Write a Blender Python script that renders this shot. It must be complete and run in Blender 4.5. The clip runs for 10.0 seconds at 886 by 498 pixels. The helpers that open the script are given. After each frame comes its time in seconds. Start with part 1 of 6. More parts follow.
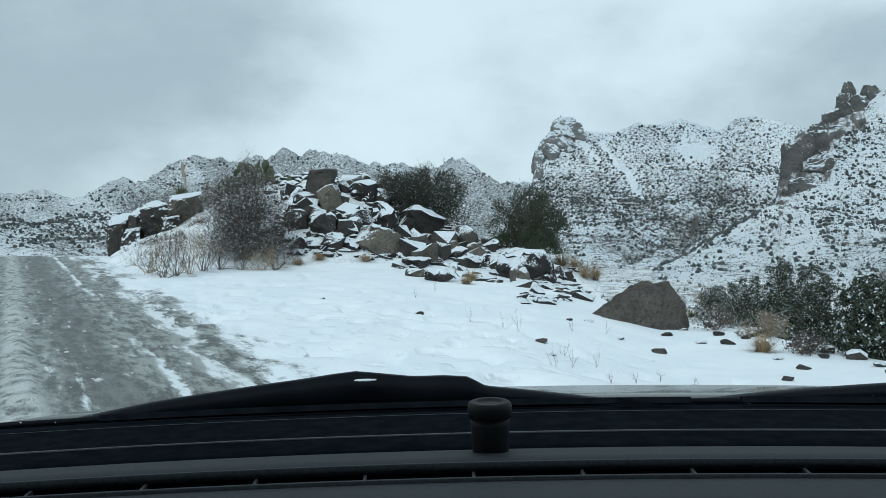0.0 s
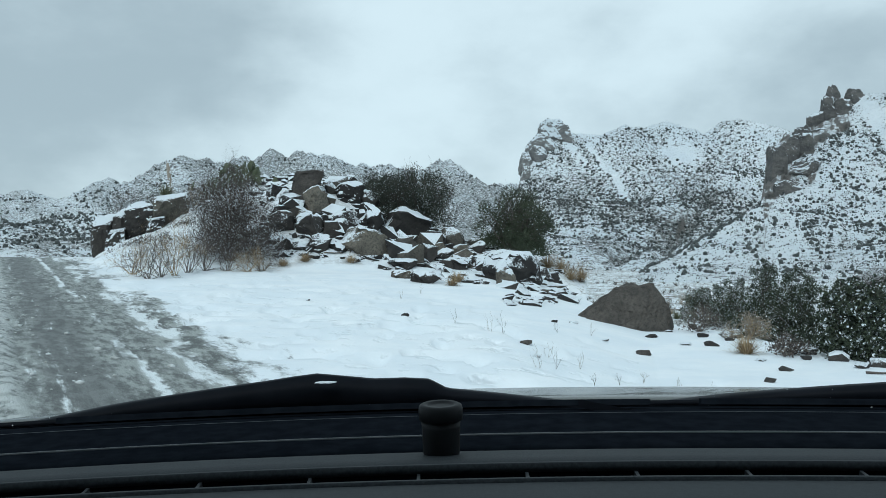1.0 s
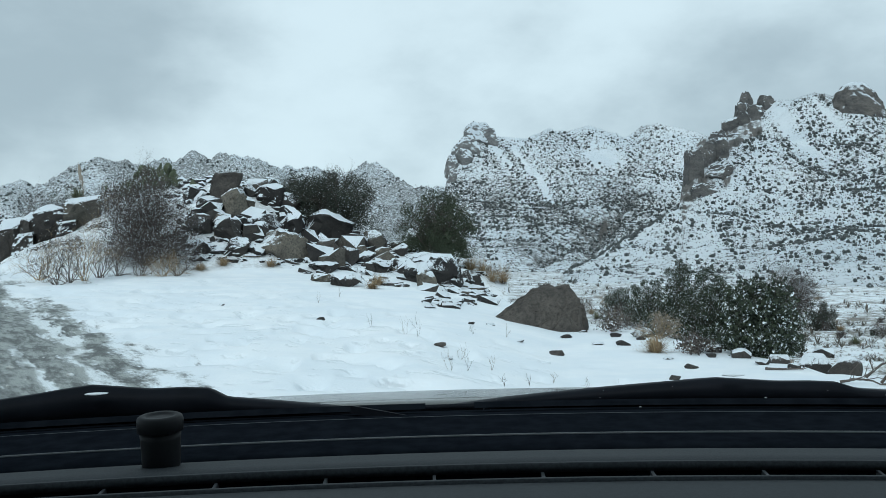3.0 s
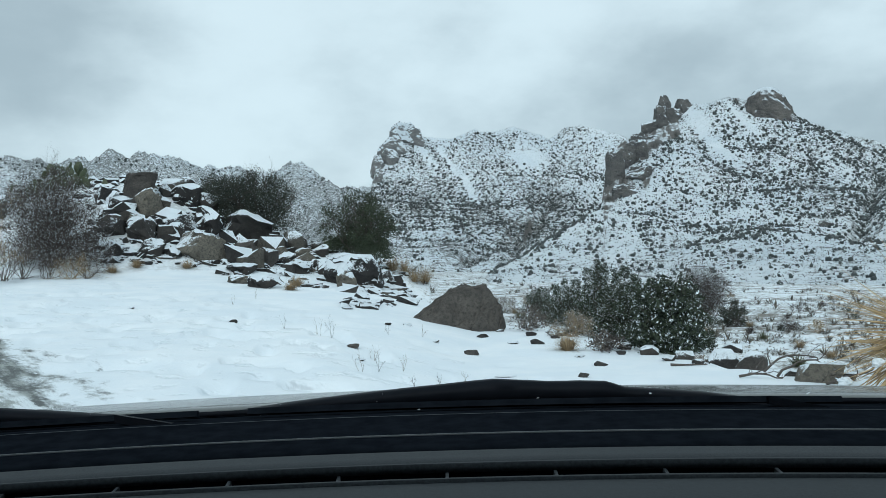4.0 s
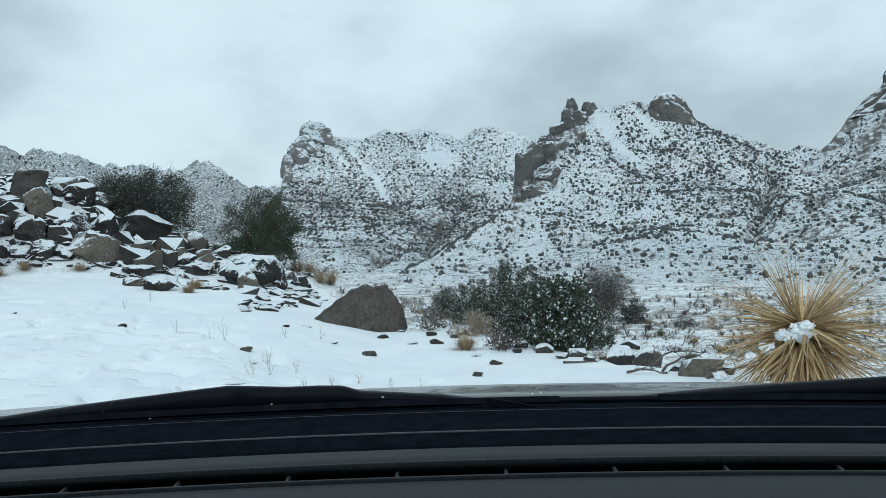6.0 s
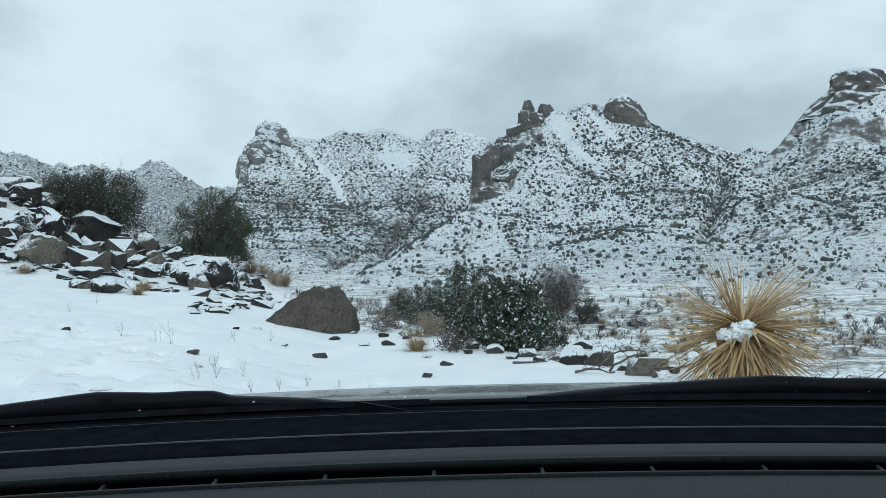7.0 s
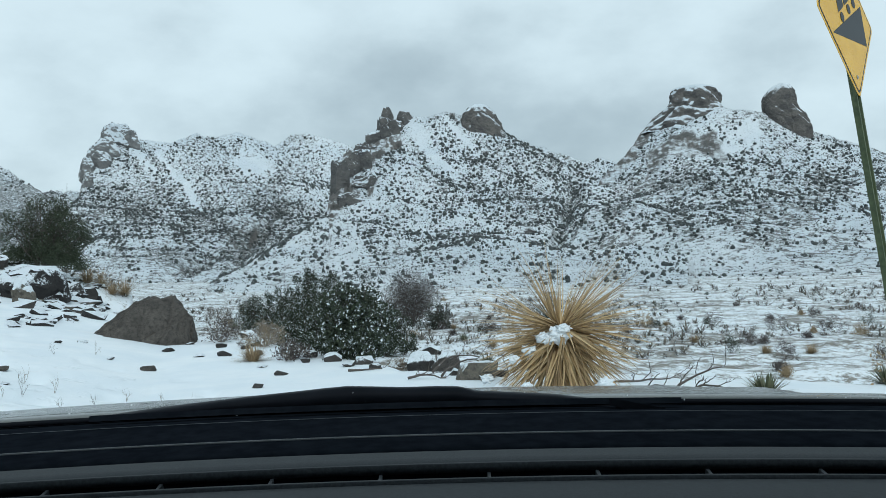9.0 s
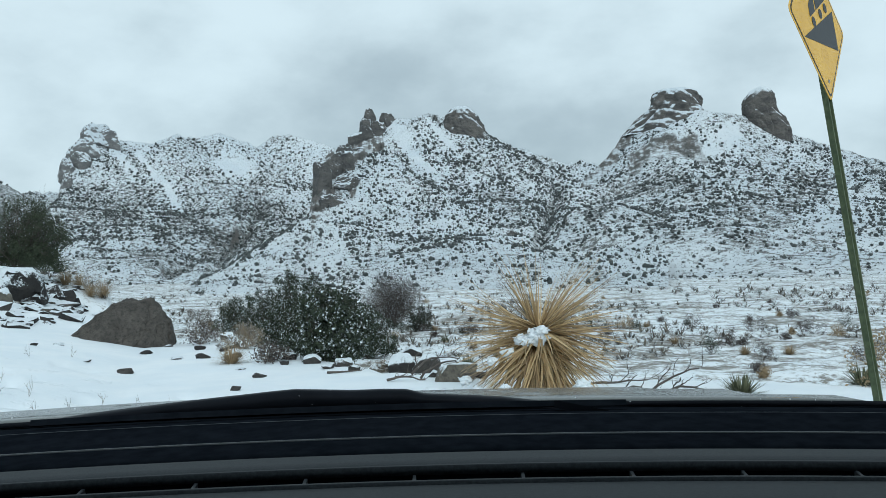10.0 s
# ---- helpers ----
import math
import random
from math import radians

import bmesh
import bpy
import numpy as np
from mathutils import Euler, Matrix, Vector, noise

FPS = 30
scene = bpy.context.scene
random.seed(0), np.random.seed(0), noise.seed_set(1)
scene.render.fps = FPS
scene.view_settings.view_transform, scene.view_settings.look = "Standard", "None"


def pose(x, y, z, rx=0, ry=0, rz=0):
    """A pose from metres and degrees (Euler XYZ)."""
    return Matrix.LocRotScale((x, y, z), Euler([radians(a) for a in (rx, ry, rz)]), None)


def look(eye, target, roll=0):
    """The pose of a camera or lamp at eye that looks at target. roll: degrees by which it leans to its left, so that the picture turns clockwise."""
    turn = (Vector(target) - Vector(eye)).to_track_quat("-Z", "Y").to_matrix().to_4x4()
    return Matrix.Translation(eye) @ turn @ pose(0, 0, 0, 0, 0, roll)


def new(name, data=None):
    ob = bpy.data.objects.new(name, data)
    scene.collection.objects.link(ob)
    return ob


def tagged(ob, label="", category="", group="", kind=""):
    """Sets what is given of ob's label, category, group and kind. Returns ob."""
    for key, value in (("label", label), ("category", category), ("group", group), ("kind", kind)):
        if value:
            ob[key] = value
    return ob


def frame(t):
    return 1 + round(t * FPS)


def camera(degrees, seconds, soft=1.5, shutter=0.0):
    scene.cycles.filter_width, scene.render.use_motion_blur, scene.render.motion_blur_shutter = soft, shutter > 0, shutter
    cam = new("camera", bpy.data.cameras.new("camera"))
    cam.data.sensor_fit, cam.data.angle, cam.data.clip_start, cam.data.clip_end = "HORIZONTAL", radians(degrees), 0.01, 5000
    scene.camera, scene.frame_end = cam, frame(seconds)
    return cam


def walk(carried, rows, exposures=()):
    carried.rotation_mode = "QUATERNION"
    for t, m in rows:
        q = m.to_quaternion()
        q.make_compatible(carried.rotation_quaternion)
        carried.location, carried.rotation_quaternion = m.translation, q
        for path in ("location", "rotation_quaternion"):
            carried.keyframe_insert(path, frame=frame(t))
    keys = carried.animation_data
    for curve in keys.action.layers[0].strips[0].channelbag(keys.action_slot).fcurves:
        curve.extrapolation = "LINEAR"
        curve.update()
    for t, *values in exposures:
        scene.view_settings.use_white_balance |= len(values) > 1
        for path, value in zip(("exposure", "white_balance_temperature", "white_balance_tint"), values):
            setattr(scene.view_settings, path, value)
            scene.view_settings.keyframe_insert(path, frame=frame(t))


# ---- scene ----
# Camera: in the cabin of a car that swings round to the right, so the eye slides sideways on an arc while it turns.
EYE = Vector((0.0, 0.0, 1.6))
BASE_PITCH = 0.53
SWING = 2.2
MID = 15.35
CAR_UP = Vector((-0.02685, -0.04446, 0.99865))
car_y = (Vector((0, 1, 0)) - CAR_UP * CAR_UP.y).normalized()
LEAN = Matrix((car_y.cross(CAR_UP), car_y, CAR_UP)).transposed()
PIVOT = EYE - LEAN @ Vector((SWING * math.sin(radians(MID)), SWING * math.cos(radians(MID)), 0))


def eye_at(turn):
    """Where the eye is when the car heads turn degrees to the right."""
    return PIVOT + LEAN @ Vector((SWING * math.sin(radians(turn)), SWING * math.cos(radians(turn)), 0))


TURN = [
    (0.0, 0.00, 0.00, 0.00), (0.5, -0.12, 0.03, -0.02), (1.0, -0.88, 0.11, -0.09), (1.5, -2.27, 0.16, -0.04),
    (2.0, -2.88, 0.20, 0.03), (3.5, -8.32, 0.30, 0.47), (4.0, -10.93, 0.26, 0.62), (4.5, -13.00, 0.23, 0.74),
    (5.0, -14.64, 0.21, 0.81), (5.5, -15.83, 0.20, 0.86), (7.0, -19.89, 0.21, 1.05), (7.5, -21.85, 0.28, 1.09),
    (8.0, -24.26, 0.44, 1.19), (8.5, -27.06, 0.45, 1.30), (9.0, -29.49, 0.46, 1.43), (9.5, -30.55, 0.52, 1.40),
    (10.0, -30.69, 0.55, 1.41)]
cam = camera(56.07, 10.0, soft=0.75)
walk(cam, [(t, pose(*eye_at(-y), 90 + BASE_PITCH + p, r, y)) for t, y, p, r in TURN], [(0.0, 0.0, 5780, -0.5), (10.0, 0.0, 5830, 0.5)])

# ---------------------------------------------------------------- small helpers
rng = np.random.default_rng(7)


def nd(m, kind, ins=None, **props):
    """A node of material or world m; ins: values or sockets by input name or number."""
    n = m.node_tree.nodes.new(kind)
    for k, v in props.items():
        setattr(n, k, v)
    for k, v in (ins or {}).items():
        if hasattr(v, "is_output"):
            m.node_tree.links.new(v, n.inputs[k])
        else:
            n.inputs[k].default_value = v
    return n


def mix(m, fac, a, b):
    """Colour a where fac is 0, b where it is 1."""
    n = nd(m, "ShaderNodeMix", data_type="RGBA")
    for sock, v in ((n.inputs[0], fac), (n.inputs[6], a), (n.inputs[7], b)):
        if hasattr(v, "is_output"):
            m.node_tree.links.new(v, sock)
        else:
            sock.default_value = (*v[:3], 1) if hasattr(v, "__len__") else v
    return n.outputs[2]


def calc(m, op, a, b=0.0, clamp=False):
    return nd(m, "ShaderNodeMath", {0: a, 1: b}, operation=op, use_clamp=clamp).outputs[0]


def ramp(m, fac, lo, hi):
    return nd(m, "ShaderNodeMapRange", {0: fac, 1: lo, 2: hi, 3: 0.0, 4: 1.0}, interpolation_type="SMOOTHSTEP").outputs[0]


def grain(m, scale, detail=4.0, rough=0.6, vec=None, stretch=None):
    if vec is None:
        vec = nd(m, "ShaderNodeTexCoord").outputs["Object"]
    if stretch:
        vec = nd(m, "ShaderNodeMapping", {0: vec, 3: stretch}).outputs[0]
    return nd(m, "ShaderNodeTexNoise", {"Vector": vec, "Scale": scale, "Detail": detail, "Roughness": rough}).outputs[0]


def surface(name):
    m = bpy.data.materials.new(name)
    m.use_nodes = True
    return m, m.node_tree.nodes["Principled BSDF"]


def wire(m, sock, value):
    if hasattr(value, "is_output"):
        m.node_tree.links.new(value, sock)
    else:
        sock.default_value = (*value[:3], 1) if hasattr(value, "__len__") else value


def bump(m, bsdf, height, strength, distance):
    b = nd(m, "ShaderNodeBump", {"Height": height, "Strength": strength, "Distance": distance})
    m.node_tree.links.new(b.outputs[0], bsdf.inputs["Normal"])


def mesh(name, verts, faces, material, parent=None, label="", smooth=False):
    me = bpy.data.meshes.new(name)
    me.from_pydata(np.asarray(verts).tolist(), [], faces if isinstance(faces, list) else np.asarray(faces).tolist())
    if material:
        me.materials.append(material)
    me.validate()
    if smooth:
        me.shade_smooth()
    ob = new(name, me)
    if parent:
        ob.parent = parent
    if label:
        tagged(ob, label)
    return ob


def part(name, bm, material, parent, label="", smooth=False):
    me = bpy.data.meshes.new(name)
    bm.to_mesh(me)
    bm.free()
    me.materials.append(material)
    if smooth:
        me.shade_smooth()
    ob = new(name, me)
    ob.parent = parent
    if label:
        tagged(ob, label)
    return ob


def hash01(i, j, seed):
    with np.errstate(over="ignore"):
        h = (i.astype(np.int64) * 374761393 + j.astype(np.int64) * 668265263 + seed * 982451653) & 0x7FFFFFFF
        h = ((h ^ (h >> 13)) * 1274126177) & 0x7FFFFFFF
        h = (h ^ (h >> 16)) & 0xFFFFF
    return h / 0xFFFFF


def vnoise(x, y, seed=0):
    x, y = np.broadcast_arrays(np.asarray(x, float), np.asarray(y, float))
    i, j = np.floor(x), np.floor(y)
    u, v = x - i, y - j
    u, v = u * u * (3 - 2 * u), v * v * (3 - 2 * v)
    a, b, c, d = hash01(i, j, seed), hash01(i + 1, j, seed), hash01(i, j + 1, seed), hash01(i + 1, j + 1, seed)
    return (a * (1 - u) + b * u) * (1 - v) + (c * (1 - u) + d * u) * v


def fbm(x, y, octaves=4, seed=0):
    """About 0.5 on the mean, between 0 and 1."""
    total, amp, norm = 0.0, 1.0, 0.0
    x, y = np.asarray(x, float), np.asarray(y, float)
    for k in range(octaves):
        c, s, f = math.cos(0.65 + 1.1 * k), math.sin(0.65 + 1.1 * k), 1.93 ** k
        total = total + amp * vnoise((x * c - y * s) * f + 17 * k, (x * s + y * c) * f + 31 * k, seed + k)
        norm += amp
        amp *= 0.5
    return total / norm


def smooth01(t):
    t = np.clip(t, 0, 1)
    return t * t * (3 - 2 * t)


def polar(az, r):
    a = np.radians(az)
    return r * np.sin(a), r * np.cos(a)


def vantage(az):
    """The eye's place, x, y and z, from which things on this bearing are laid out."""
    turn = np.radians(np.interp(az, [-25, -18, -12, -5, 5, 11.4, 20, 38, 57], [0.5, 1, 4, 8, 12, 12, 18.5, 25, 30.5]))
    u, v = SWING * np.sin(turn), SWING * np.cos(turn)
    return tuple(PIVOT[k] + LEAN[k][0] * u + LEAN[k][1] * v for k in range(3))


def site(az, r):
    """The point at r metres on a bearing from its vantage."""
    ex, ey, _ = vantage(az)
    x, y = polar(az, r)
    return x + ex, y + ey


def bearing(x, y):
    """The bearing and distance of a point, the other way round."""
    x, y = np.asarray(x, float), np.asarray(y, float)
    near = smooth01((np.hypot(x, y) - 2.0) / 3.0)
    az = np.degrees(np.arctan2(x, y))
    for _ in range(6):
        ex, ey, _z = vantage(az)
        az = np.degrees(np.arctan2(x - ex * near, y - ey * near))
    return az, np.hypot(x - ex * near, y - ey * near)


# ---------------------------------------------------------------- world and sun: a bright overcast winter day
SUN_AZ, SUN_EL = 200.0, 38.0
world = bpy.data.worlds.new("overcast_sky")
scene.world = world
world.use_nodes = True
w_bg = world.node_tree.nodes["Background"]
w_dir = nd(world, "ShaderNodeTexCoord").outputs["Generated"]
w_sky = nd(world, "ShaderNodeTexSky", sky_type="NISHITA", sun_disc=False, sun_elevation=radians(SUN_EL), sun_rotation=radians(SUN_AZ)).outputs[0]
w_thin = nd(world, "ShaderNodeVectorMath", {0: w_sky, 1: (0.08, 0.08, 0.08)}, operation="MULTIPLY").outputs[0]
w_off = nd(world, "ShaderNodeMapping", {0: w_dir, 1: (2.7, 0.6, 1.9)}).outputs[0]
w_big = grain(world, 1.8, 4.0, 0.5, w_off, (1.0, 1.0, 1.7))
w_small = grain(world, 4.8, 6.0, 0.55, w_off, (1.0, 1.0, 1.8))
w_mass = calc(world, "ADD", calc(world, "MULTIPLY", w_big, 0.62), calc(world, "MULTIPLY", w_small, 0.38))
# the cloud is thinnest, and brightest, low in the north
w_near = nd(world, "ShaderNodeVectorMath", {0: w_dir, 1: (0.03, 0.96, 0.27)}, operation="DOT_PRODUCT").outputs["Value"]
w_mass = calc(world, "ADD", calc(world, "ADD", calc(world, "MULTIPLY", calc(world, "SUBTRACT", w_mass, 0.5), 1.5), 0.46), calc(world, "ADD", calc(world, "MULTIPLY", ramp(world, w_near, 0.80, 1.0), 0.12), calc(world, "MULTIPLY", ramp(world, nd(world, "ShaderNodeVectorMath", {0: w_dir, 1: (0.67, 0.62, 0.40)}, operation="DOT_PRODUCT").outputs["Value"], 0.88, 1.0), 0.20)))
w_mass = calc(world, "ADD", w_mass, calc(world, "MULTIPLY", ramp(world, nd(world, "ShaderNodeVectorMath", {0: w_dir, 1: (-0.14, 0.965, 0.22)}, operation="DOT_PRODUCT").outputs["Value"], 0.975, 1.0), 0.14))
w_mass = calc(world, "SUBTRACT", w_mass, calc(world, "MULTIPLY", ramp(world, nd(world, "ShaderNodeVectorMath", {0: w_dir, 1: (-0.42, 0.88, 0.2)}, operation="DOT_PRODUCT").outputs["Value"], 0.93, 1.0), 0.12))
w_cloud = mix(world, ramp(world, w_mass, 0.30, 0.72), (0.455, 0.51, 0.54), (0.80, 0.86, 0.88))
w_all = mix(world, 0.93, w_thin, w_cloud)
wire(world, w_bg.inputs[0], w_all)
w_bg.inputs[1].default_value = 1.0
sun = new("sun", bpy.data.lights.new("sun", "SUN"))
sun.data.energy, sun.data.angle, sun.data.color = 1.3, radians(30), (1.0, 0.98, 0.95)
sx, sy = polar(SUN_AZ, 100 * math.cos(radians(SUN_EL)))
sun.matrix_world = look((sx, sy, 100 * math.sin(radians(SUN_EL))), (0, 0, 0))

# ---------------------------------------------------------------- materials
SNOW = (0.80, 0.85, 0.89)


def snow_ground():
    """Snow on the verge, slush on the road, and scrub earth showing through the snow of the open valley."""
    m, b = surface("snow_ground")
    pos = nd(m, "ShaderNodeTexCoord").outputs["Object"]
    wild = nd(m, "ShaderNodeAttribute", attribute_name="wild").outputs["Fac"]
    road = nd(m, "ShaderNodeAttribute", attribute_name="road").outputs["Fac"]
    fine, mid = grain(m, 9.0, 6, 0.65, pos), grain(m, 0.9, 5, 0.6, pos)
    snow = mix(m, ramp(m, mid, 0.35, 0.7), (0.78, 0.83, 0.87), (0.86, 0.89, 0.91))
    # bare earth and dry litter of the valley
    streak = grain(m, 1.5, 6, 0.7, pos)
    litter = grain(m, 7.0, 5, 0.75, pos)
    earth = mix(m, ramp(m, litter, 0.3, 0.7), (0.10, 0.096, 0.088), (0.25, 0.225, 0.185))
    turned = nd(m, "ShaderNodeVectorRotate", {"Vector": pos, "Angle": radians(38)}, rotation_type="Z_AXIS").outputs[0]
    band = grain(m, 0.33, 6, 0.7, turned, (0.6, 1.0, 1.0))
    patchy = calc(m, "ADD", calc(m, "MULTIPLY", band, 0.34), calc(m, "ADD", calc(m, "MULTIPLY", streak, 0.34), calc(m, "MULTIPLY", litter, 0.32)))
    bare = calc(m, "MULTIPLY", wild, ramp(m, patchy, 0.473, 0.557))
    colour = mix(m, bare, snow, earth)
    # the road: wet asphalt, grey slush and long strips of snow
    along = nd(m, "ShaderNodeVectorRotate", {"Vector": pos, "Angle": radians(-27.5)}, rotation_type="Z_AXIS").outputs[0]
    rut = grain(m, 1.0, 6, 0.65, along, (3.4, 0.13, 1.0))
    lump = grain(m, 4.5, 6, 0.72, along, (1.6, 0.45, 1.0))
    side = nd(m, "ShaderNodeAttribute", attribute_name="side").outputs["Fac"]
    wob = calc(m, "MULTIPLY", calc(m, "SUBTRACT", grain(m, 0.5, 4, 0.6, pos), 0.5), 0.9)
    lane = calc(m, "ADD", side, wob)
    slush = mix(m, ramp(m, lump, 0.40, 0.60), (0.085, 0.092, 0.088), (0.33, 0.35, 0.335))
    # two wheel tracks worn darker
    track = calc(m, "MAXIMUM", calc(m, "SUBTRACT", 1.0, ramp(m, calc(m, "ABSOLUTE", calc(m, "SUBTRACT", lane, 1.45)), 0.12, 0.5)), calc(m, "SUBTRACT", 1.0, ramp(m, calc(m, "ABSOLUTE", calc(m, "SUBTRACT", lane, 3.1)), 0.12, 0.5)))
    slush = mix(m, calc(m, "MULTIPLY", track, 0.65), slush, (0.080, 0.084, 0.084))
    # thin strips of snow left between the tracks
    strip = calc(m, "SUBTRACT", 1.0, ramp(m, calc(m, "ABSOLUTE", calc(m, "SUBTRACT", calc(m, "ADD", side, calc(m, "ADD", calc(m, "MULTIPLY", wob, 0.25), calc(m, "MULTIPLY", calc(m, "SUBTRACT", lump, 0.5), 0.35))), 0.75)), 0.025, 0.09))
    edge_strip = calc(m, "SUBTRACT", 1.0, ramp(m, calc(m, "ABSOLUTE", calc(m, "SUBTRACT", calc(m, "ADD", lane, calc(m, "MULTIPLY", calc(m, "SUBTRACT", lump, 0.5), 0.9)), 0.12)), 0.05, 0.2))
    gaps = ramp(m, grain(m, 0.6, 4, 0.6, along, (2.0, 0.6, 1.0)), 0.45, 0.54)
    left = calc(m, "MAXIMUM", calc(m, "MULTIPLY", calc(m, "MAXIMUM", strip, edge_strip), gaps), ramp(m, calc(m, "ADD", calc(m, "MULTIPLY", rut, 0.6), calc(m, "MULTIPLY", lump, 0.4)), 0.57, 0.66))
    slush = mix(m, left, slush, (0.76, 0.80, 0.82))
    # churned ridges of dirty slush beside the tracks
    churn = calc(m, "MAXIMUM", calc(m, "SUBTRACT", 1.0, ramp(m, calc(m, "ABSOLUTE", calc(m, "SUBTRACT", calc(m, "ADD", side, calc(m, "MULTIPLY", wob, 0.2)), 2.15)), 0.08, 0.26)), calc(m, "SUBTRACT", 1.0, ramp(m, calc(m, "ABSOLUTE", calc(m, "SUBTRACT", side, 3.75)), 0.1, 0.3)))
    churn = calc(m, "MULTIPLY", churn, ramp(m, grain(m, 5.0, 6, 0.7, pos), 0.40, 0.58))
    slush = mix(m, churn, slush, (0.50, 0.52, 0.51))
    ragged = calc(m, "ADD", calc(m, "MULTIPLY", calc(m, "SUBTRACT", grain(m, 0.8, 6, 0.7, along, (1.5, 0.5, 1.0)), 0.5), 4.0), calc(m, "MULTIPLY", calc(m, "SUBTRACT", fine, 0.5), 0.8))
    road = calc(m, "MULTIPLY", road, ramp(m, calc(m, "ADD", side, ragged), -0.6, -0.1))
    colour = mix(m, road, colour, slush)
    wire(m, b.inputs["Base Color"], colour)
    wire(m, b.inputs["Roughness"], calc(m, "SUBTRACT", 0.8, calc(m, "MULTIPLY", road, 0.25)))
    trod = nd(m, "ShaderNodeAttribute", attribute_name="trod").outputs["Fac"]
    tread = calc(m, "MULTIPLY", trod, ramp(m, grain(m, 2.6, 3, 0.5, pos), 0.56, 0.78))
    tread = calc(m, "ADD", tread, calc(m, "MULTIPLY", road, calc(m, "MULTIPLY", lump, -1.2)))
    bump(m, b, calc(m, "SUBTRACT", calc(m, "ADD", calc(m, "MULTIPLY", mid, 0.45), calc(m, "MULTIPLY", fine, 0.10)), tread), 0.40, 0.14)
    return m


def mountain_side(name, rock_a, rock_b, haze, dust=0.86):
    """Snow between small dark scrub and stones; bare rock where it is steep; haze mixed into the colour."""
    m, b = surface(name)
    pos = nd(m, "ShaderNodeTexCoord").outputs["Object"]
    up = nd(m, "ShaderNodeSeparateXYZ", {0: nd(m, "ShaderNodeNewGeometry").outputs["Normal"]}).outputs[2]
    cliff = nd(m, "ShaderNodeAttribute", attribute_name="cliff").outputs["Fac"]
    bare = nd(m, "ShaderNodeAttribute", attribute_name="wild").outputs["Fac"]
    broad, speck, tiny = grain(m, 0.022, 5, 0.6, pos), grain(m, 0.45, 6, 0.75, pos), grain(m, 2.2, 3, 0.65, pos)
    snow = mix(m, ramp(m, broad, 0.35, 0.65), (0.74, 0.80, 0.85), (0.84, 0.88, 0.91))
    earth = mix(m, tiny, (0.085, 0.09, 0.09), (0.20, 0.19, 0.172))
    dots = calc(m, "ADD", calc(m, "MULTIPLY", speck, 0.75), calc(m, "MULTIPLY", tiny, 0.25))
    level = calc(m, "SUBTRACT", 0.617, calc(m, "MULTIPLY", bare, 0.16))
    dirt = ramp(m, calc(m, "SUBTRACT", dots, level), -0.03, 0.05)
    colour = mix(m, dirt, snow, earth)
    strata = grain(m, 0.18, 6, 0.7, pos, (0.75, 0.75, 1.5))
    rock = mix(m, ramp(m, strata, 0.3, 0.7), rock_a, rock_b)
    dusted = mix(m, ramp(m, calc(m, "ADD", calc(m, "MULTIPLY", up, 0.9), calc(m, "MULTIPLY", strata, 0.9)), dust, dust + 0.22), rock, snow)
    steep = calc(m, "SUBTRACT", 1.0, ramp(m, calc(m, "ADD", up, calc(m, "MULTIPLY", calc(m, "SUBTRACT", speck, 0.5), 0.5)), 0.42, 0.62))
    colour = mix(m, calc(m, "MAXIMUM", steep, cliff), colour, dusted)
    # distance haze painted into the base colour: thin cold air between
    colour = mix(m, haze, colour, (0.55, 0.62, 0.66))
    wire(m, b.inputs["Base Color"], colour)
    wire(m, b.inputs["Roughness"], 0.9)
    bump(m, b, calc(m, "ADD", calc(m, "MULTIPLY", strata, 1.0), calc(m, "MULTIPLY", speck, 0.7)), 0.9, 2.0)
    return m


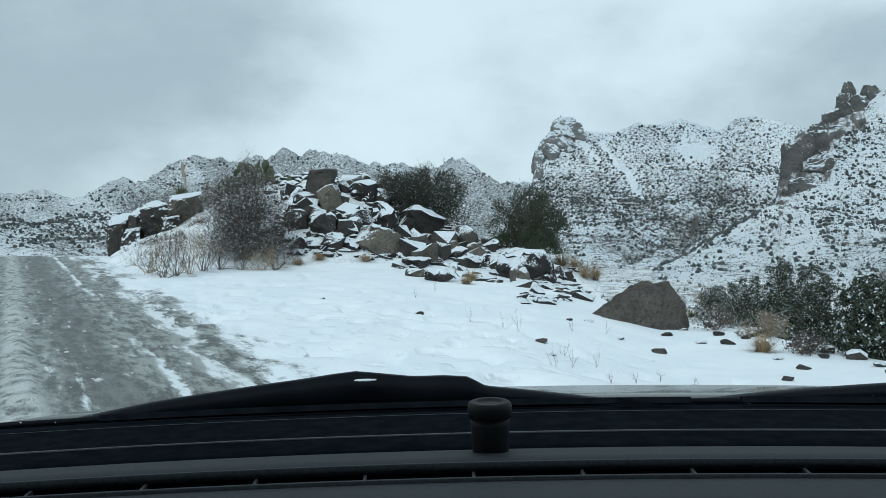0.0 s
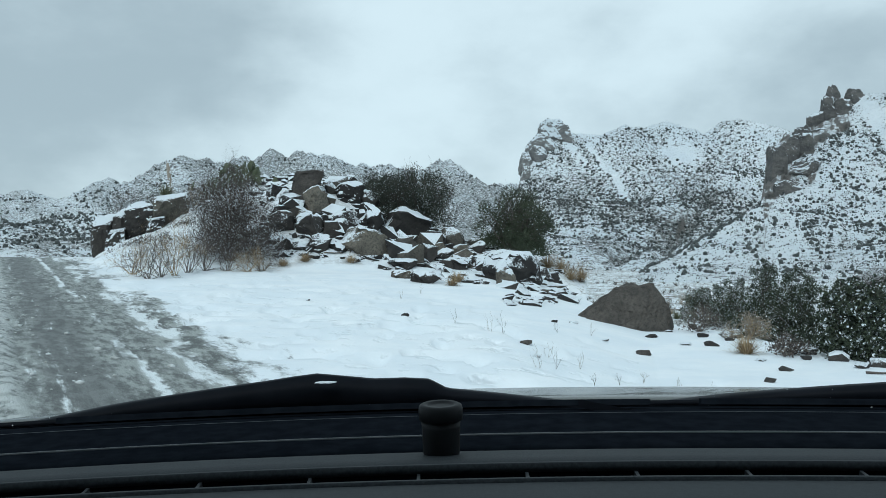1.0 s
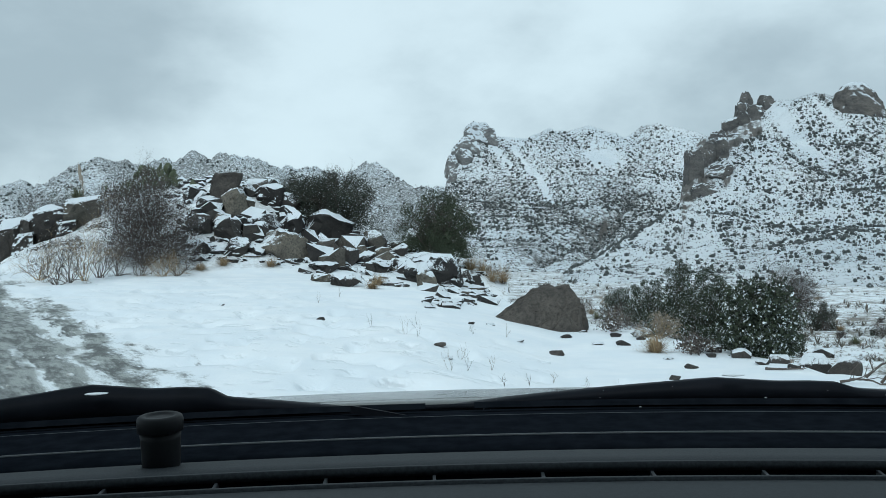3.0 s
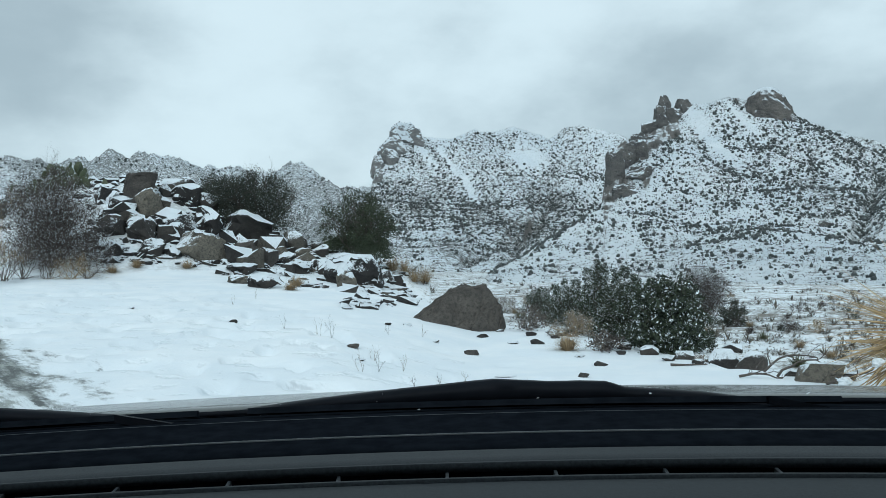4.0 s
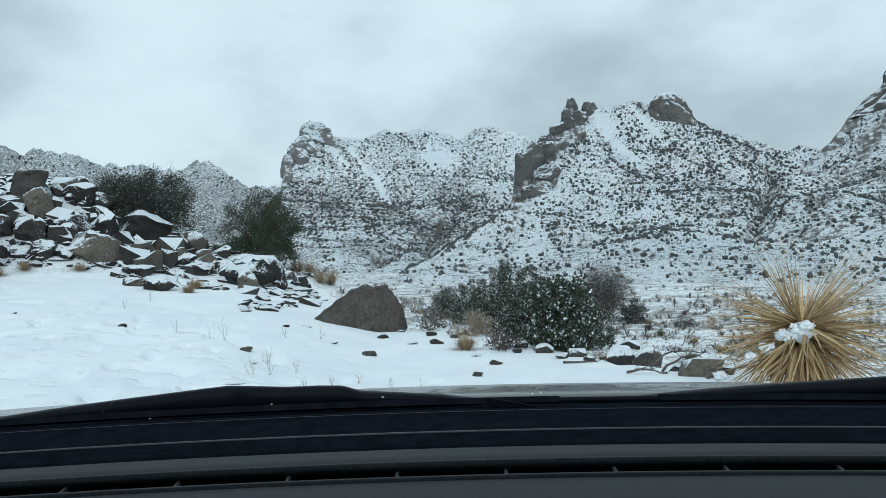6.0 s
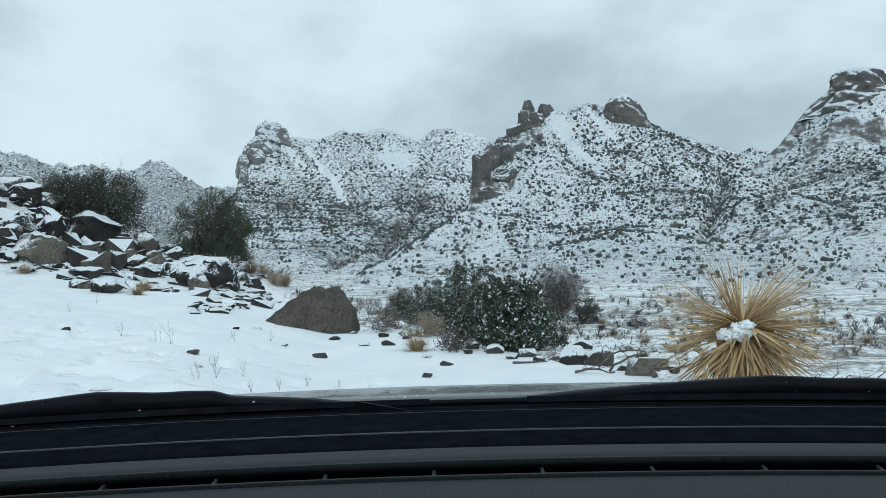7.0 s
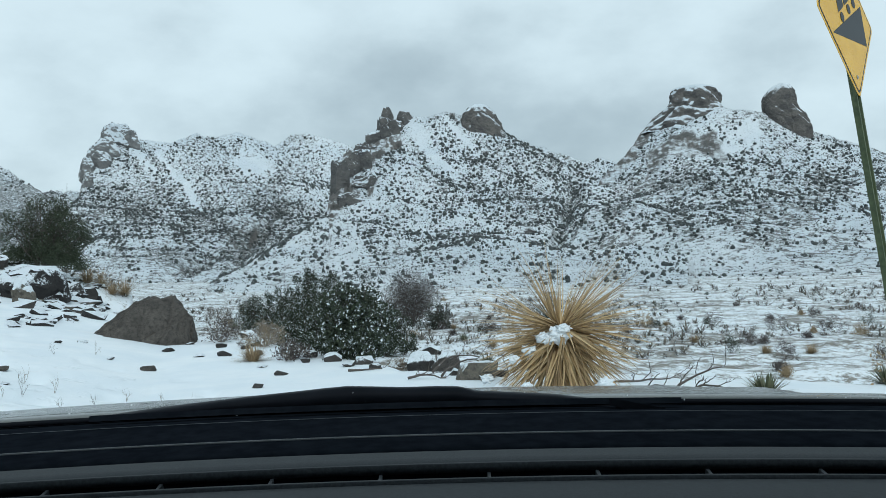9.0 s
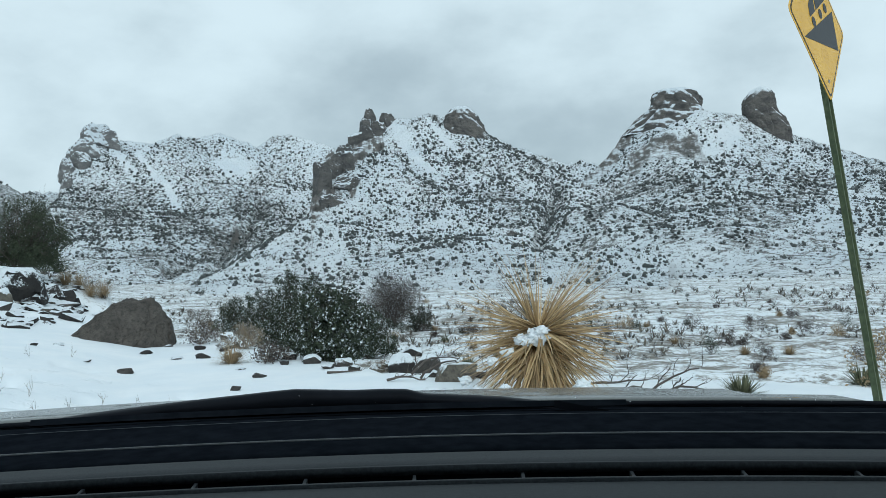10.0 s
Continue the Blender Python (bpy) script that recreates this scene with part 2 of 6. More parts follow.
def stone(name, a, c, snow_from, snow_to):
    """Dark weathered rock, with snow lying where it faces up."""
    m, b = surface(name)
    pos = nd(m, "ShaderNodeTexCoord").outputs["Object"]
    rnd = nd(m, "ShaderNodeObjectInfo").outputs["Random"]
    up = nd(m, "ShaderNodeSeparateXYZ", {0: nd(m, "ShaderNodeNewGeometry").outputs["Normal"]}).outputs[2]
    blotch, pits = grain(m, 2.2, 5, 0.65, pos), grain(m, 16.0, 5, 0.7, pos)
    crack = nd(m, "ShaderNodeTexVoronoi", {"Vector": nd(m, "ShaderNodeVectorMath", {0: pos, 1: nd(m, "ShaderNodeTexNoise", {"Vector": pos, "Scale": 1.6, "Detail": 4.0}).outputs[1]}, operation="ADD").outputs[0], "Scale": 1.7}, feature="DISTANCE_TO_EDGE").outputs[0]
    body = mix(m, ramp(m, calc(m, "ADD", calc(m, "MULTIPLY", blotch, 0.7), calc(m, "MULTIPLY", rnd, 0.35)), 0.3, 0.8), a, c)
    body = mix(m, calc(m, "MULTIPLY", ramp(m, pits, 0.42, 0.68), 0.75), body, (0.028, 0.026, 0.024))
    body = mix(m, calc(m, "MULTIPLY", calc(m, "SUBTRACT", 1.0, ramp(m, crack, 0.0, 0.012)), ramp(m, blotch, 0.54, 0.66)), body, (0.02, 0.019, 0.018))
    cover = ramp(m, calc(m, "ADD", up, calc(m, "ADD", calc(m, "MULTIPLY", calc(m, "SUBTRACT", blotch, 0.5), 0.9), calc(m, "MULTIPLY", calc(m, "SUBTRACT", pits, 0.5), 0.8))), snow_from, snow_to)
    wire(m, b.inputs["Base Color"], mix(m, cover, body, SNOW))
    wire(m, b.inputs["Roughness"], 0.85)
    bump(m, b, calc(m, "ADD", calc(m, "MULTIPLY", ramp(m, crack, 0.0, 0.02), 0.15), calc(m, "ADD", calc(m, "MULTIPLY", pits, 0.45), calc(m, "MULTIPLY", blotch, 1.3))), 1.0, 0.09)
    return m


def growth(name, a, c, snow=0.0, rough=0.75):
    """Leaves, needles or stems: each sprig its own tint, some with snow on them."""
    m, b = surface(name)
    isle = nd(m, "ShaderNodeNewGeometry").outputs["Random Per Island"]
    colour = mix(m, isle, a, c)
    if snow:
        pos = nd(m, "ShaderNodeTexCoord").outputs["Object"]
        clump = grain(m, 8.0, 4, 0.7, pos)
        other = calc(m, "ADD", 0.2, calc(m, "MULTIPLY", calc(m, "FRACT", calc(m, "MULTIPLY", isle, 37.0)), 0.6))
        pick = ramp(m, calc(m, "ADD", other, calc(m, "MULTIPLY", calc(m, "SUBTRACT", clump, 0.5), 1.3)), 1.0 - snow, 1.1 - snow)
        colour = mix(m, pick, colour, SNOW)
    wire(m, b.inputs["Base Color"], colour)
    wire(m, b.inputs["Roughness"], rough)
    return m


def plain(name, a, c, scale, rough, metal=0.0, relief=0.0, coat=0.0):
    m, b = surface(name)
    g = grain(m, scale, 5, 0.6)
    wire(m, b.inputs["Base Color"], mix(m, ramp(m, g, 0.3, 0.7), a, c))
    wire(m, b.inputs["Roughness"], calc(m, "ADD", rough, calc(m, "MULTIPLY", calc(m, "SUBTRACT", g, 0.5), 0.15)))
    b.inputs["Metallic"].default_value = metal
    b.inputs["Coat Weight"].default_value = coat
    if relief:
        bump(m, b, g, 0.5, relief)
    return m


M_GROUND = snow_ground()
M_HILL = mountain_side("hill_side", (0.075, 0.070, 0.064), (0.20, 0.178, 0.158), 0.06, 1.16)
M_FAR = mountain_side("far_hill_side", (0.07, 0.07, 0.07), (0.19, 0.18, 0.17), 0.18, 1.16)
M_ROCK = stone("basalt", (0.017, 0.016, 0.016), (0.072, 0.064, 0.057), 0.33, 0.52)
M_BOULDER = stone("bare_boulder", (0.030, 0.027, 0.025), (0.125, 0.110, 0.094), 1.22, 1.5)
# scrub tints lightened and cooled, carrying the mountain haze in their colour
M_SCRUB = growth("scrub", (0.032, 0.039, 0.040), (0.086, 0.096, 0.092), 0.20)
M_STONES = growth("low_brush", (0.045, 0.050, 0.051), (0.145, 0.143, 0.133), 0.24)
M_BRUSH = growth("valley_brush", (0.055, 0.050, 0.042), (0.20, 0.175, 0.14), 0.34)
M_SNOW = plain("settled_snow", (0.78, 0.83, 0.87), (0.86, 0.89, 0.91), 14.0, 0.75, relief=0.01)

# ---------------------------------------------------------------- ground
KNOLL_R = 36.0
ROAD_X, ROAD_Y, ROAD_TURN = -3.75, 11.0, radians(27.5)


def road_side(x, y):
    """Metres to the left of the road's edge beside the verge; negative on the verge."""
    return -((x - ROAD_X) * math.cos(ROAD_TURN) + (y - ROAD_Y) * math.sin(ROAD_TURN))


EDGE_AZ = [-180, -32, 2, 8, 11, 15, 18, 23, 28, 36, 45, 60, 90, 180]
EDGE_R = [60, 60, 40, 27, 21.5, 18.5, 17, 14, 11.4, 11.2, 10.6, 10.4, 11, 14]
SLOPE_AZ = [-180, -60, -28, -15, -5, 3, 8, 13, 180]
SLOPE = [0.0, 0.03, 0.046, 0.045, 0.043, 0.036, 0.022, 0.004, 0.0]
CREST_AZ = [-25, -22.6, -21.6, -20.4, -18.3, -16.6, -12.8, -10.9, -9.4, -6.4, -4.0, -1.3, 2.6, 4.5, 7.8, 10]
CREST_EL = [-0.9, -0.7, 0.2, 0.9, 1.8, 2.9, 4.9, 5.5, 5.6, 4.9, 3.3, 2.0, 0.7, 0.3, -0.6, -1.6]


def ground_z(x, y, fine=True):
    x, y = np.asarray(x, float), np.asarray(y, float)
    az, r = bearing(x, y)
    edge = np.interp(az, EDGE_AZ, EDGE_R) * (1 + 0.10 * (fbm(az * 0.25, 3.0, 3, 5) - 0.5))
    slope = np.interp(az, SLOPE_AZ, SLOPE)
    top = slope * np.minimum(r, 35)
    drop = smooth01((r - edge) / 7.0)
    valley = np.interp(r, [0, 20, 45, 120, 250, 400, 3000], [-1.0, -1.35, -1.7, -2.6, -2.2, -1.5, -1.5])
    z = top * (1 - drop) + valley * drop
    # rocky knoll
    crest = EYE.z + KNOLL_R * np.tan(np.radians(np.interp(az, CREST_AZ, CREST_EL)))
    rise = smooth01((r - 0.74 * KNOLL_R) / (0.26 * KNOLL_R)) * (1 - smooth01((r - KNOLL_R - 1.0) / 12.0))
    on = np.clip((crest - z) , 0, None) * (az > -25) * (az < 10)
    z = z + on * rise
    if fine:
        lump = fbm(x * 0.45, y * 0.45, 4, 11) - 0.5
        z = z + lump * np.clip(0.10 + 0.9 * on * rise * 0.35 + drop * 0.35, 0, 0.6)
        u = road_side(x, y)
        road = smooth01((u + 0.3) / 0.5)
        calm = 1 - drop
        a = x * math.cos(ROAD_TURN) + y * math.sin(ROAD_TURN)
        b = -x * math.sin(ROAD_TURN) + y * math.cos(ROAD_TURN)
        z = z + road * calm * 0.09 * (np.exp(-((u - 2.15) / 0.16) ** 2) + 0.8 * np.exp(-((u - 3.75) / 0.2) ** 2)) * np.clip(2.2 * fbm(a * 1.9, b * 0.9, 3, 61) - 0.55, 0, 1.2)
        z = z - road * 0.05 + road * calm * 0.07 * (fbm(a * 3.0, b * 0.25, 4, 21) - 0.4)
        prints = np.clip(vnoise(x * 2.6, y * 2.6, 33) - 0.62, 0, 1) * smooth01((4.5 - np.abs(u + 3.2)) / 3.0)
        z = z - prints * calm * (1 - road) * 0.5 + calm * 0.06 * (fbm(x * 1.0, y * 1.0, 4, 41) - 0.5)
    return z


az_fine = np.arange(-33.0, 63.0, 0.15)
az_all = np.concatenate([np.arange(-180, -33, 3.0), az_fine, np.arange(63, 180, 3.0)])
r_all = np.concatenate([[0.3, 1.5, 3.0, 4.5], 5.5 * np.exp(np.arange(0, math.log(2800 / 5.5), 0.0165))])
AZ, RR = np.meshgrid(az_all, r_all, indexing="ij")
GX, GY = polar(AZ, RR)
GZ = ground_z(GX, GY)
na, nr = AZ.shape
idx = np.arange(na * nr).reshape(na, nr)
nxt = np.roll(idx, -1, axis=0)
quads = np.stack([idx[:, :-1], idx[:, 1:], nxt[:, 1:], nxt[:, :-1]], -1).reshape(-1, 4)
ground = mesh("ground", np.stack([GX, GY, GZ], -1).reshape(-1, 3), quads, M_GROUND, smooth=True)
tagged(ground, "snow-covered roadside ground running out into an open scrub valley", "ground", kind="structure")
AZ, RR = bearing(GX, GY)
g_edge = np.interp(AZ, EDGE_AZ, EDGE_R)
g_knoll = ((AZ > -23) & (AZ < 10) & (RR > 0.77 * KNOLL_R) & (RR < 2 * KNOLL_R)) * 0.35
wild = np.clip(np.maximum(smooth01((RR - g_edge + 0.5) / 8.0), g_knoll), 0, 1)
roadness = ((road_side(GX, GY) > -2.2) & (RR < 200)) * smooth01((7.6 - road_side(GX, GY)) / 1.2)
for key, val in (("wild", wild * (road_side(GX, GY) < -0.8)), ("road", roadness), ("side", road_side(GX, GY)), ("trod", smooth01((3.6 - np.abs(road_side(GX, GY) + 3.2)) / 2.0) * (RR < 26) * (AZ < 12))):
    ground.data.attributes.new(key, "FLOAT", "POINT").data.foreach_set("value", val.reshape(-1).astype(np.float32))

# ---------------------------------------------------------------- mountains


SLOPES = {}


def ridge(name, label, crest, az0, az1, r_foot, r_crest, material, cliffs=(), patches=(), gullies=(), dense=(), fall=0.42, rough=1.0, seed=1, step=0.06, shrubs=0, gully=1.0, bare=0.5, bush=0.72, specks=0, blocky=9.0):
    """A mountain seen from its foot: crest gives pairs of bearing and height angle, in degrees; cliffs: bearing from, to, degrees below the crest from, to."""
    az = np.arange(az0, az1 + step, step)
    el = np.interp(az, [c[0] for c in crest], [c[1] for c in crest])
    el = el + rough * 0.30 * (fbm(az * 2.2, 1.5, 4, seed) - 0.5)
    rc = r_crest * (1 + 0.09 * (2 * fbm(az * 0.17, 7.7, 2, seed + 2) - 1))
    zc = EYE.z + rc * np.tan(np.radians(el))
    s = np.concatenate([np.linspace(0, 1, 120) ** 0.9, [1.03, 1.08, 1.2, 1.5]])
    A, S = np.meshgrid(az, s, indexing="ij")
    rad = r_foot + (rc[:, None] - r_foot) * S
    X, Y = polar(A, rad)
    # every point of the skyline is the head of a flank that falls off hollow to the valley; wandering a little, the flanks meet in spurs and gullies
    foot, reach = -4.0, fall * (r_crest - r_foot)
    tail = math.exp(-(0.97 / fall) ** 0.9)
    off = smooth01((1 - S) * 3.5) * 0.16 * (r_crest - r_foot)
    k0 = 5.0 / r_crest
    XW, YW = X + off * 2 * (fbm(X * k0, Y * k0, 3, seed + 3) - 0.5), Y + off * 2 * (fbm(X * k0 + 40, Y * k0, 3, seed + 4) - 0.5)
    Z = np.full_like(X, foot)
    for j in range(0, len(az), max(1, int(0.18 / step))):
        cx, cy = polar(az[j], rc[j])
        Z = np.maximum(Z, foot + (zc[j] - foot) * (np.exp(-(np.hypot(XW - cx, YW - cy) / reach) ** 0.9) - tail) / (1 - tail))
    Z = np.where(S <= 1, Z, zc[:, None] * (1 - (S - 1) * 1.6))
    inside = smooth01(S * 3) * smooth01((1 - S) * 5)
    ridged = 1 - np.abs(2 * fbm(X * 2.2 * k0, Y * 2.2 * k0, 3, seed + 9) - 1)
    Z = Z + gully * (ridged - 0.75) * 0.16 * (r_crest * 0.10) * inside
    X, Y = polar(A, rad)
    calm = 0.12 + 0.88 * np.clip(S, 0, 1) ** 1.6
    Z = Z + inside * calm * 3.2 * rough * (fbm(X * 0.045, Y * 0.045, 4, seed + 20) - 0.5) + calm * smooth01(S * 4) * (S <= 1) * rough * 1.4 * (fbm(X * 0.16, Y * 0.16, 3, seed + 30) - 0.5)
    Z = np.where(S <= 1, np.minimum(Z, EYE.z + rad * np.tan(np.radians(el))[:, None]), Z)
    E = np.degrees(np.arctan2(Z - EYE.z, np.hypot(X, Y)))
    cliff = np.zeros_like(Z)
    for a0, a1, e0, e1 in cliffs:
        wob = 0.8 * (fbm(A * 1.6, E * 1.6, 3, seed + 40) - 0.5)
        inner = np.minimum.reduce([(A - a0), (a1 - A), (E - el[:, None] - e0) * 0.8, (e1 - E + el[:, None]) * 0.8]) + wob
        cliff = np.maximum(cliff, smooth01(inner / 0.09 + 0.3))
    # blocky relief on the bare rock, standing out towards the valley
    T1, T2 = A + 0.62 * E, E - 0.55 * A
    block = 1.3 * np.abs(2 * fbm(T1 * 1.2, T2 * 1.4, 4, seed + 50) - 1) + 0.4 * fbm(T2 * 3.3, T1 * 3.7, 3, seed + 60)
    pull = cliff * (block - 0.5) * blocky
    X, Y = X - pull * np.sin(np.radians(A)), Y - pull * np.cos(np.radians(A))
    # open snow fields and scrub-filled gullies
    clear, filled = np.zeros_like(Z), np.zeros_like(Z)
    for a, e, half_w, half_h, lean in patches:
        d = np.hypot((A - a + lean * (E - e)) / half_w, (E - e) / half_h) + 2.0 * (fbm(A * 3.5, E * 3.5, 5, seed + 90) - 0.5)
        clear = np.maximum(clear, smooth01((1.15 - d) / 0.3))
    for a0, e0, a1, e1, wide in gullies:
        t = np.clip(((A - a0) * (a1 - a0) + (E - e0) * (e1 - e0)) / ((a1 - a0) ** 2 + (e1 - e0) ** 2), 0, 1)
        d = np.hypot(A - a0 - t * (a1 - a0), E - e0 - t * (e1 - e0)) + 0.5 * (fbm(A * 2, E * 2, 3, seed + 95) - 0.5)
        filled = np.maximum(filled, smooth01((wide - d) / wide))
        Z = Z - 4.0 * smooth01((1.3 * wide - d) / (1.3 * wide)) * (S < 1)
    n, k = A.shape
    ids = np.arange(n * k).reshape(n, k)
    faces = np.stack([ids[:-1, :-1], ids[1:, :-1], ids[1:, 1:], ids[:-1, 1:]], -1).reshape(-1, 4)
    P = np.stack([X, Y, Z], -1)
    SLOPES[name] = (az, np.degrees(np.arctan2(Z - EYE.z, np.hypot(X, Y)))[:, :120], np.hypot(X, Y)[:, :120])
    ob = mesh(name, P.reshape(-1, 3), faces, material, smooth=True)
    tagged(ob, label, "mountain", kind="structure")
    more = sum(amount * np.exp(-((A - a) / hw) ** 2 - ((E - e) / hh) ** 2) for a, e, hw, hh, amount in dense) if dense else 0.0
    cover = np.clip(bare + 0.6 * more + 0.9 * (fbm(A * 0.5, E * 0.7, 4, seed + 70) - 0.5) + 0.32 * filled, 0, 1) * (1 - clear)
    for key, val in (("cliff", cliff), ("wild", cover)):
        ob.data.attributes.new(key, "FLOAT", "POINT").data.foreach_set("value", val.reshape(-1).astype(np.float32))
    if shrubs:
        rows = int((s <= 1).sum())
        gi, gj = rng.integers(0, n - 1, shrubs * 3), (rng.random(shrubs * 3) ** 0.9 * (rows - 2)).astype(int)
        thick = fbm(A[gi, gj] * 1.1, E[gi, gj] * 1.1, 4, seed + 80)
        more = sum(amount * np.exp(-((A[gi, gj] - a) / hw) ** 2 - ((E[gi, gj] - e) / hh) ** 2) for a, e, hw, hh, amount in dense) if dense else 0.0
        keep = (rng.random(len(gi)) < np.clip(smooth01((thick - 0.36) / 0.26) * 0.45 + 0.16 + more + 0.4 * filled[gi, gj] - 1.2 * clear[gi, gj], 0, 1)) & (cliff[gi, gj] < 0.35) & (rng.random(len(gi)) < 0.3 + 0.7 * smooth01((E[gi, gj] - 0.4) / 1.6))
        gi, gj = gi[keep][:shrubs], gj[keep][:shrubs]
        f = rng.random((len(gi), 2))
        where = P[gi, gj] * (1 - f[:, :1]) * (1 - f[:, 1:]) + P[gi + 1, gj] * f[:, :1] * (1 - f[:, 1:]) + P[gi, gj + 1] * (1 - f[:, :1]) * f[:, 1:] + P[gi + 1, gj + 1] * f[:, :1] * f[:, 1:]
        size = bush * (0.30 + 1.1 * rng.random(len(gi)) ** 2.8) * (np.linalg.norm(where[:, :2], axis=1) / 420) ** 0.5
        scatter("mountain_scrub", "dark evergreen scrub dusted with snow on the mountainside", where, size)
    if specks:
        rows = int((s <= 1).sum())
        gi, gj = rng.integers(0, n - 1, specks * 2), (rng.random(specks * 2) * (rows - 2)).astype(int)
        keep = (rng.random(len(gi)) < np.clip(0.25 + 0.75 * cover[gi, gj] - clear[gi, gj], 0, 1)) & (cliff[gi, gj] < 0.35)
        gi, gj = gi[keep][:specks], gj[keep][:specks]
        f = rng.random((len(gi), 2))
        where = P[gi, gj] * (1 - f[:, :1]) * (1 - f[:, 1:]) + P[gi + 1, gj] * f[:, :1] * (1 - f[:, 1:]) + P[gi, gj + 1] * (1 - f[:, :1]) * f[:, 1:] + P[gi + 1, gj + 1] * f[:, :1] * f[:, 1:]
        size = (0.14 + 0.24 * rng.random(len(gi)) ** 2) * (np.linalg.norm(where[:, :2], axis=1) / 380)
        scatter("mountain_stones", "small stones and low brush poking through the mountain snow", where, size, M_STONES, EIGHT)
    return ob


def blob_shape():
    bm = bmesh.new()
    bmesh.ops.create_icosphere(bm, subdivisions=1, radius=1)
    v, f = np.array([p.co[:] for p in bm.verts]), np.array([[q.index for q in p.verts] for p in bm.faces])
    bm.free()
    return v, f


BLOB_V, BLOB_F = blob_shape()


EIGHT = (np.array([(1, 0, 0), (-1, 0, 0), (0, 1, 0), (0, -1, 0), (0, 0, 1), (0, 0, -1)], float), np.array([(0, 2, 4), (2, 1, 4), (1, 3, 4), (3, 0, 4), (2, 0, 5), (1, 2, 5), (3, 1, 5), (0, 3, 5)]))


def scatter(name, label, where, size, material=None, shape=None):
    """Low rounded bushes, many, as one sheet of growth."""
    n = len(where)
    b_v, b_f = shape or (BLOB_V, BLOB_F)
    v = b_v[None] * (0.7 + 0.6 * rng.random((n, len(b_v), 1)))
    v = v * size[:, None, None] * np.stack([0.75 + 0.4 * rng.random(n), 0.75 + 0.4 * rng.random(n), 0.75 + 0.4 * rng.random(n)], -1)[:, None]
    v = v + where[:, None] + np.array([0, 0, 0.5]) * size[:, None, None]
    f = b_f[None] + (np.arange(n) * len(b_v))[:, None, None]
    ob = mesh(name, v.reshape(-1, 3), f.reshape(-1, 3), material or M_SCRUB, smooth=True)
    return tagged(ob, label, "shrubs", kind="stuff")


CREST_A = [(-60, 3.5), (-40, 4.6), (-33, 3.6), (-28, 3.8), (-25.6, 4.1), (-24, 3.65), (-22.6, 4.3), (-21.1, 5.15), (-20, 4.5), (-18, 4.2), (-15, 4.0)]
CREST_LOW = [(-60, 4.0), (-36, 3.2), (-28, 2.4), (-26.2, 1.9), (-24.3, 2.6), (-21.6, 2.9), (-20, 2.0), (-14, 1.5)]
CREST_B = [(-21, 4.2), (-18.6, 5.7), (-17.6, 6.5), (-16.6, 6.9), (-14.6, 6.4), (-12.1, 6.75), (-10.9, 7.25), (-9.8, 6.8), (-8.7, 7.3), (-7.1, 6.9), (-5.2, 6.35), (-3.3, 6.45),
           (-0.9, 6.0), (0.2, 6.6), (1.4, 6.85), (2.6, 5.95), (3.9, 4.9), (5.1, 5.25), (6.1, 4.8), (9, 3.5)]
CREST_C = [(2.6, -1.2), (3.6, 0.6), (4.8, 3.0), (5.7, 4.3), (6.1, 4.7), (6.2, 5.6), (6.45, 7.3), (7.4, 8.4), (7.8, 9.25), (8.4, 9.45), (9.05, 9.1), (9.5, 8.55), (11.4, 8.3), (13.2, 9.0), (14.5, 8.75), (15.8, 9.1), (17.6, 8.55),
           (18.3, 8.2), (19.3, 8.85), (20.4, 9.1), (22.1, 8.65), (23.4, 8.15), (27, 7.0), (30, 6)]
CREST_D = [(14, -1.0), (16.1, 0.1), (17.9, 1.2), (20.6, 2.7), (21.7, 3.5), (22.0, 5.4), (22.2, 6.9), (23.05, 7.8), (23.8, 8.1), (24.6, 8.3), (25.3, 9.1), (26.6, 9.8), (27.4, 10.2), (28.3, 10.0), (29.1, 10.15), (29.9, 10.5),
           (30.9, 10.15), (31.85, 10.0), (33.0, 9.7), (33.8, 9.1), (34.2, 8.75), (35.5, 8.15), (37.4, 7.4), (39.3, 6.7), (40.4, 6.85), (42, 6.3), (47, 4)]
CREST_E = [(37, 0.0), (38.3, 2.4), (39.6, 4.5), (41.0, 6.0), (42.1, 6.9), (43.1, 8.3), (44.05, 9.4), (44.85, 9.9), (45.6, 10.1), (46.6, 10.1), (48.0, 9.8), (48.65, 9.6), (49.7, 9.4), (50.75, 9.2), (51.6, 8.7),
           (52.6, 8.3), (53.8, 7.75), (55.3, 7.1), (56.9, 6.4), (58.9, 5.6), (63, 5.0), (70, 4.0), (95, 3.0)]
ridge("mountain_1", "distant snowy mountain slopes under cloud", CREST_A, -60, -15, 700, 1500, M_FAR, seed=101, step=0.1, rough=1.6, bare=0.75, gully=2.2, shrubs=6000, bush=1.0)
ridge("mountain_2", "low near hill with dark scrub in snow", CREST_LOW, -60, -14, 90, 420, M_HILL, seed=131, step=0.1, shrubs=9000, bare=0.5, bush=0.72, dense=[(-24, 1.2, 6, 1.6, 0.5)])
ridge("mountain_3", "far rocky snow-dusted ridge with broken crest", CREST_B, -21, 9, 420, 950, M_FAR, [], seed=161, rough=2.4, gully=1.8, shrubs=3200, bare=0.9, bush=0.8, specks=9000)
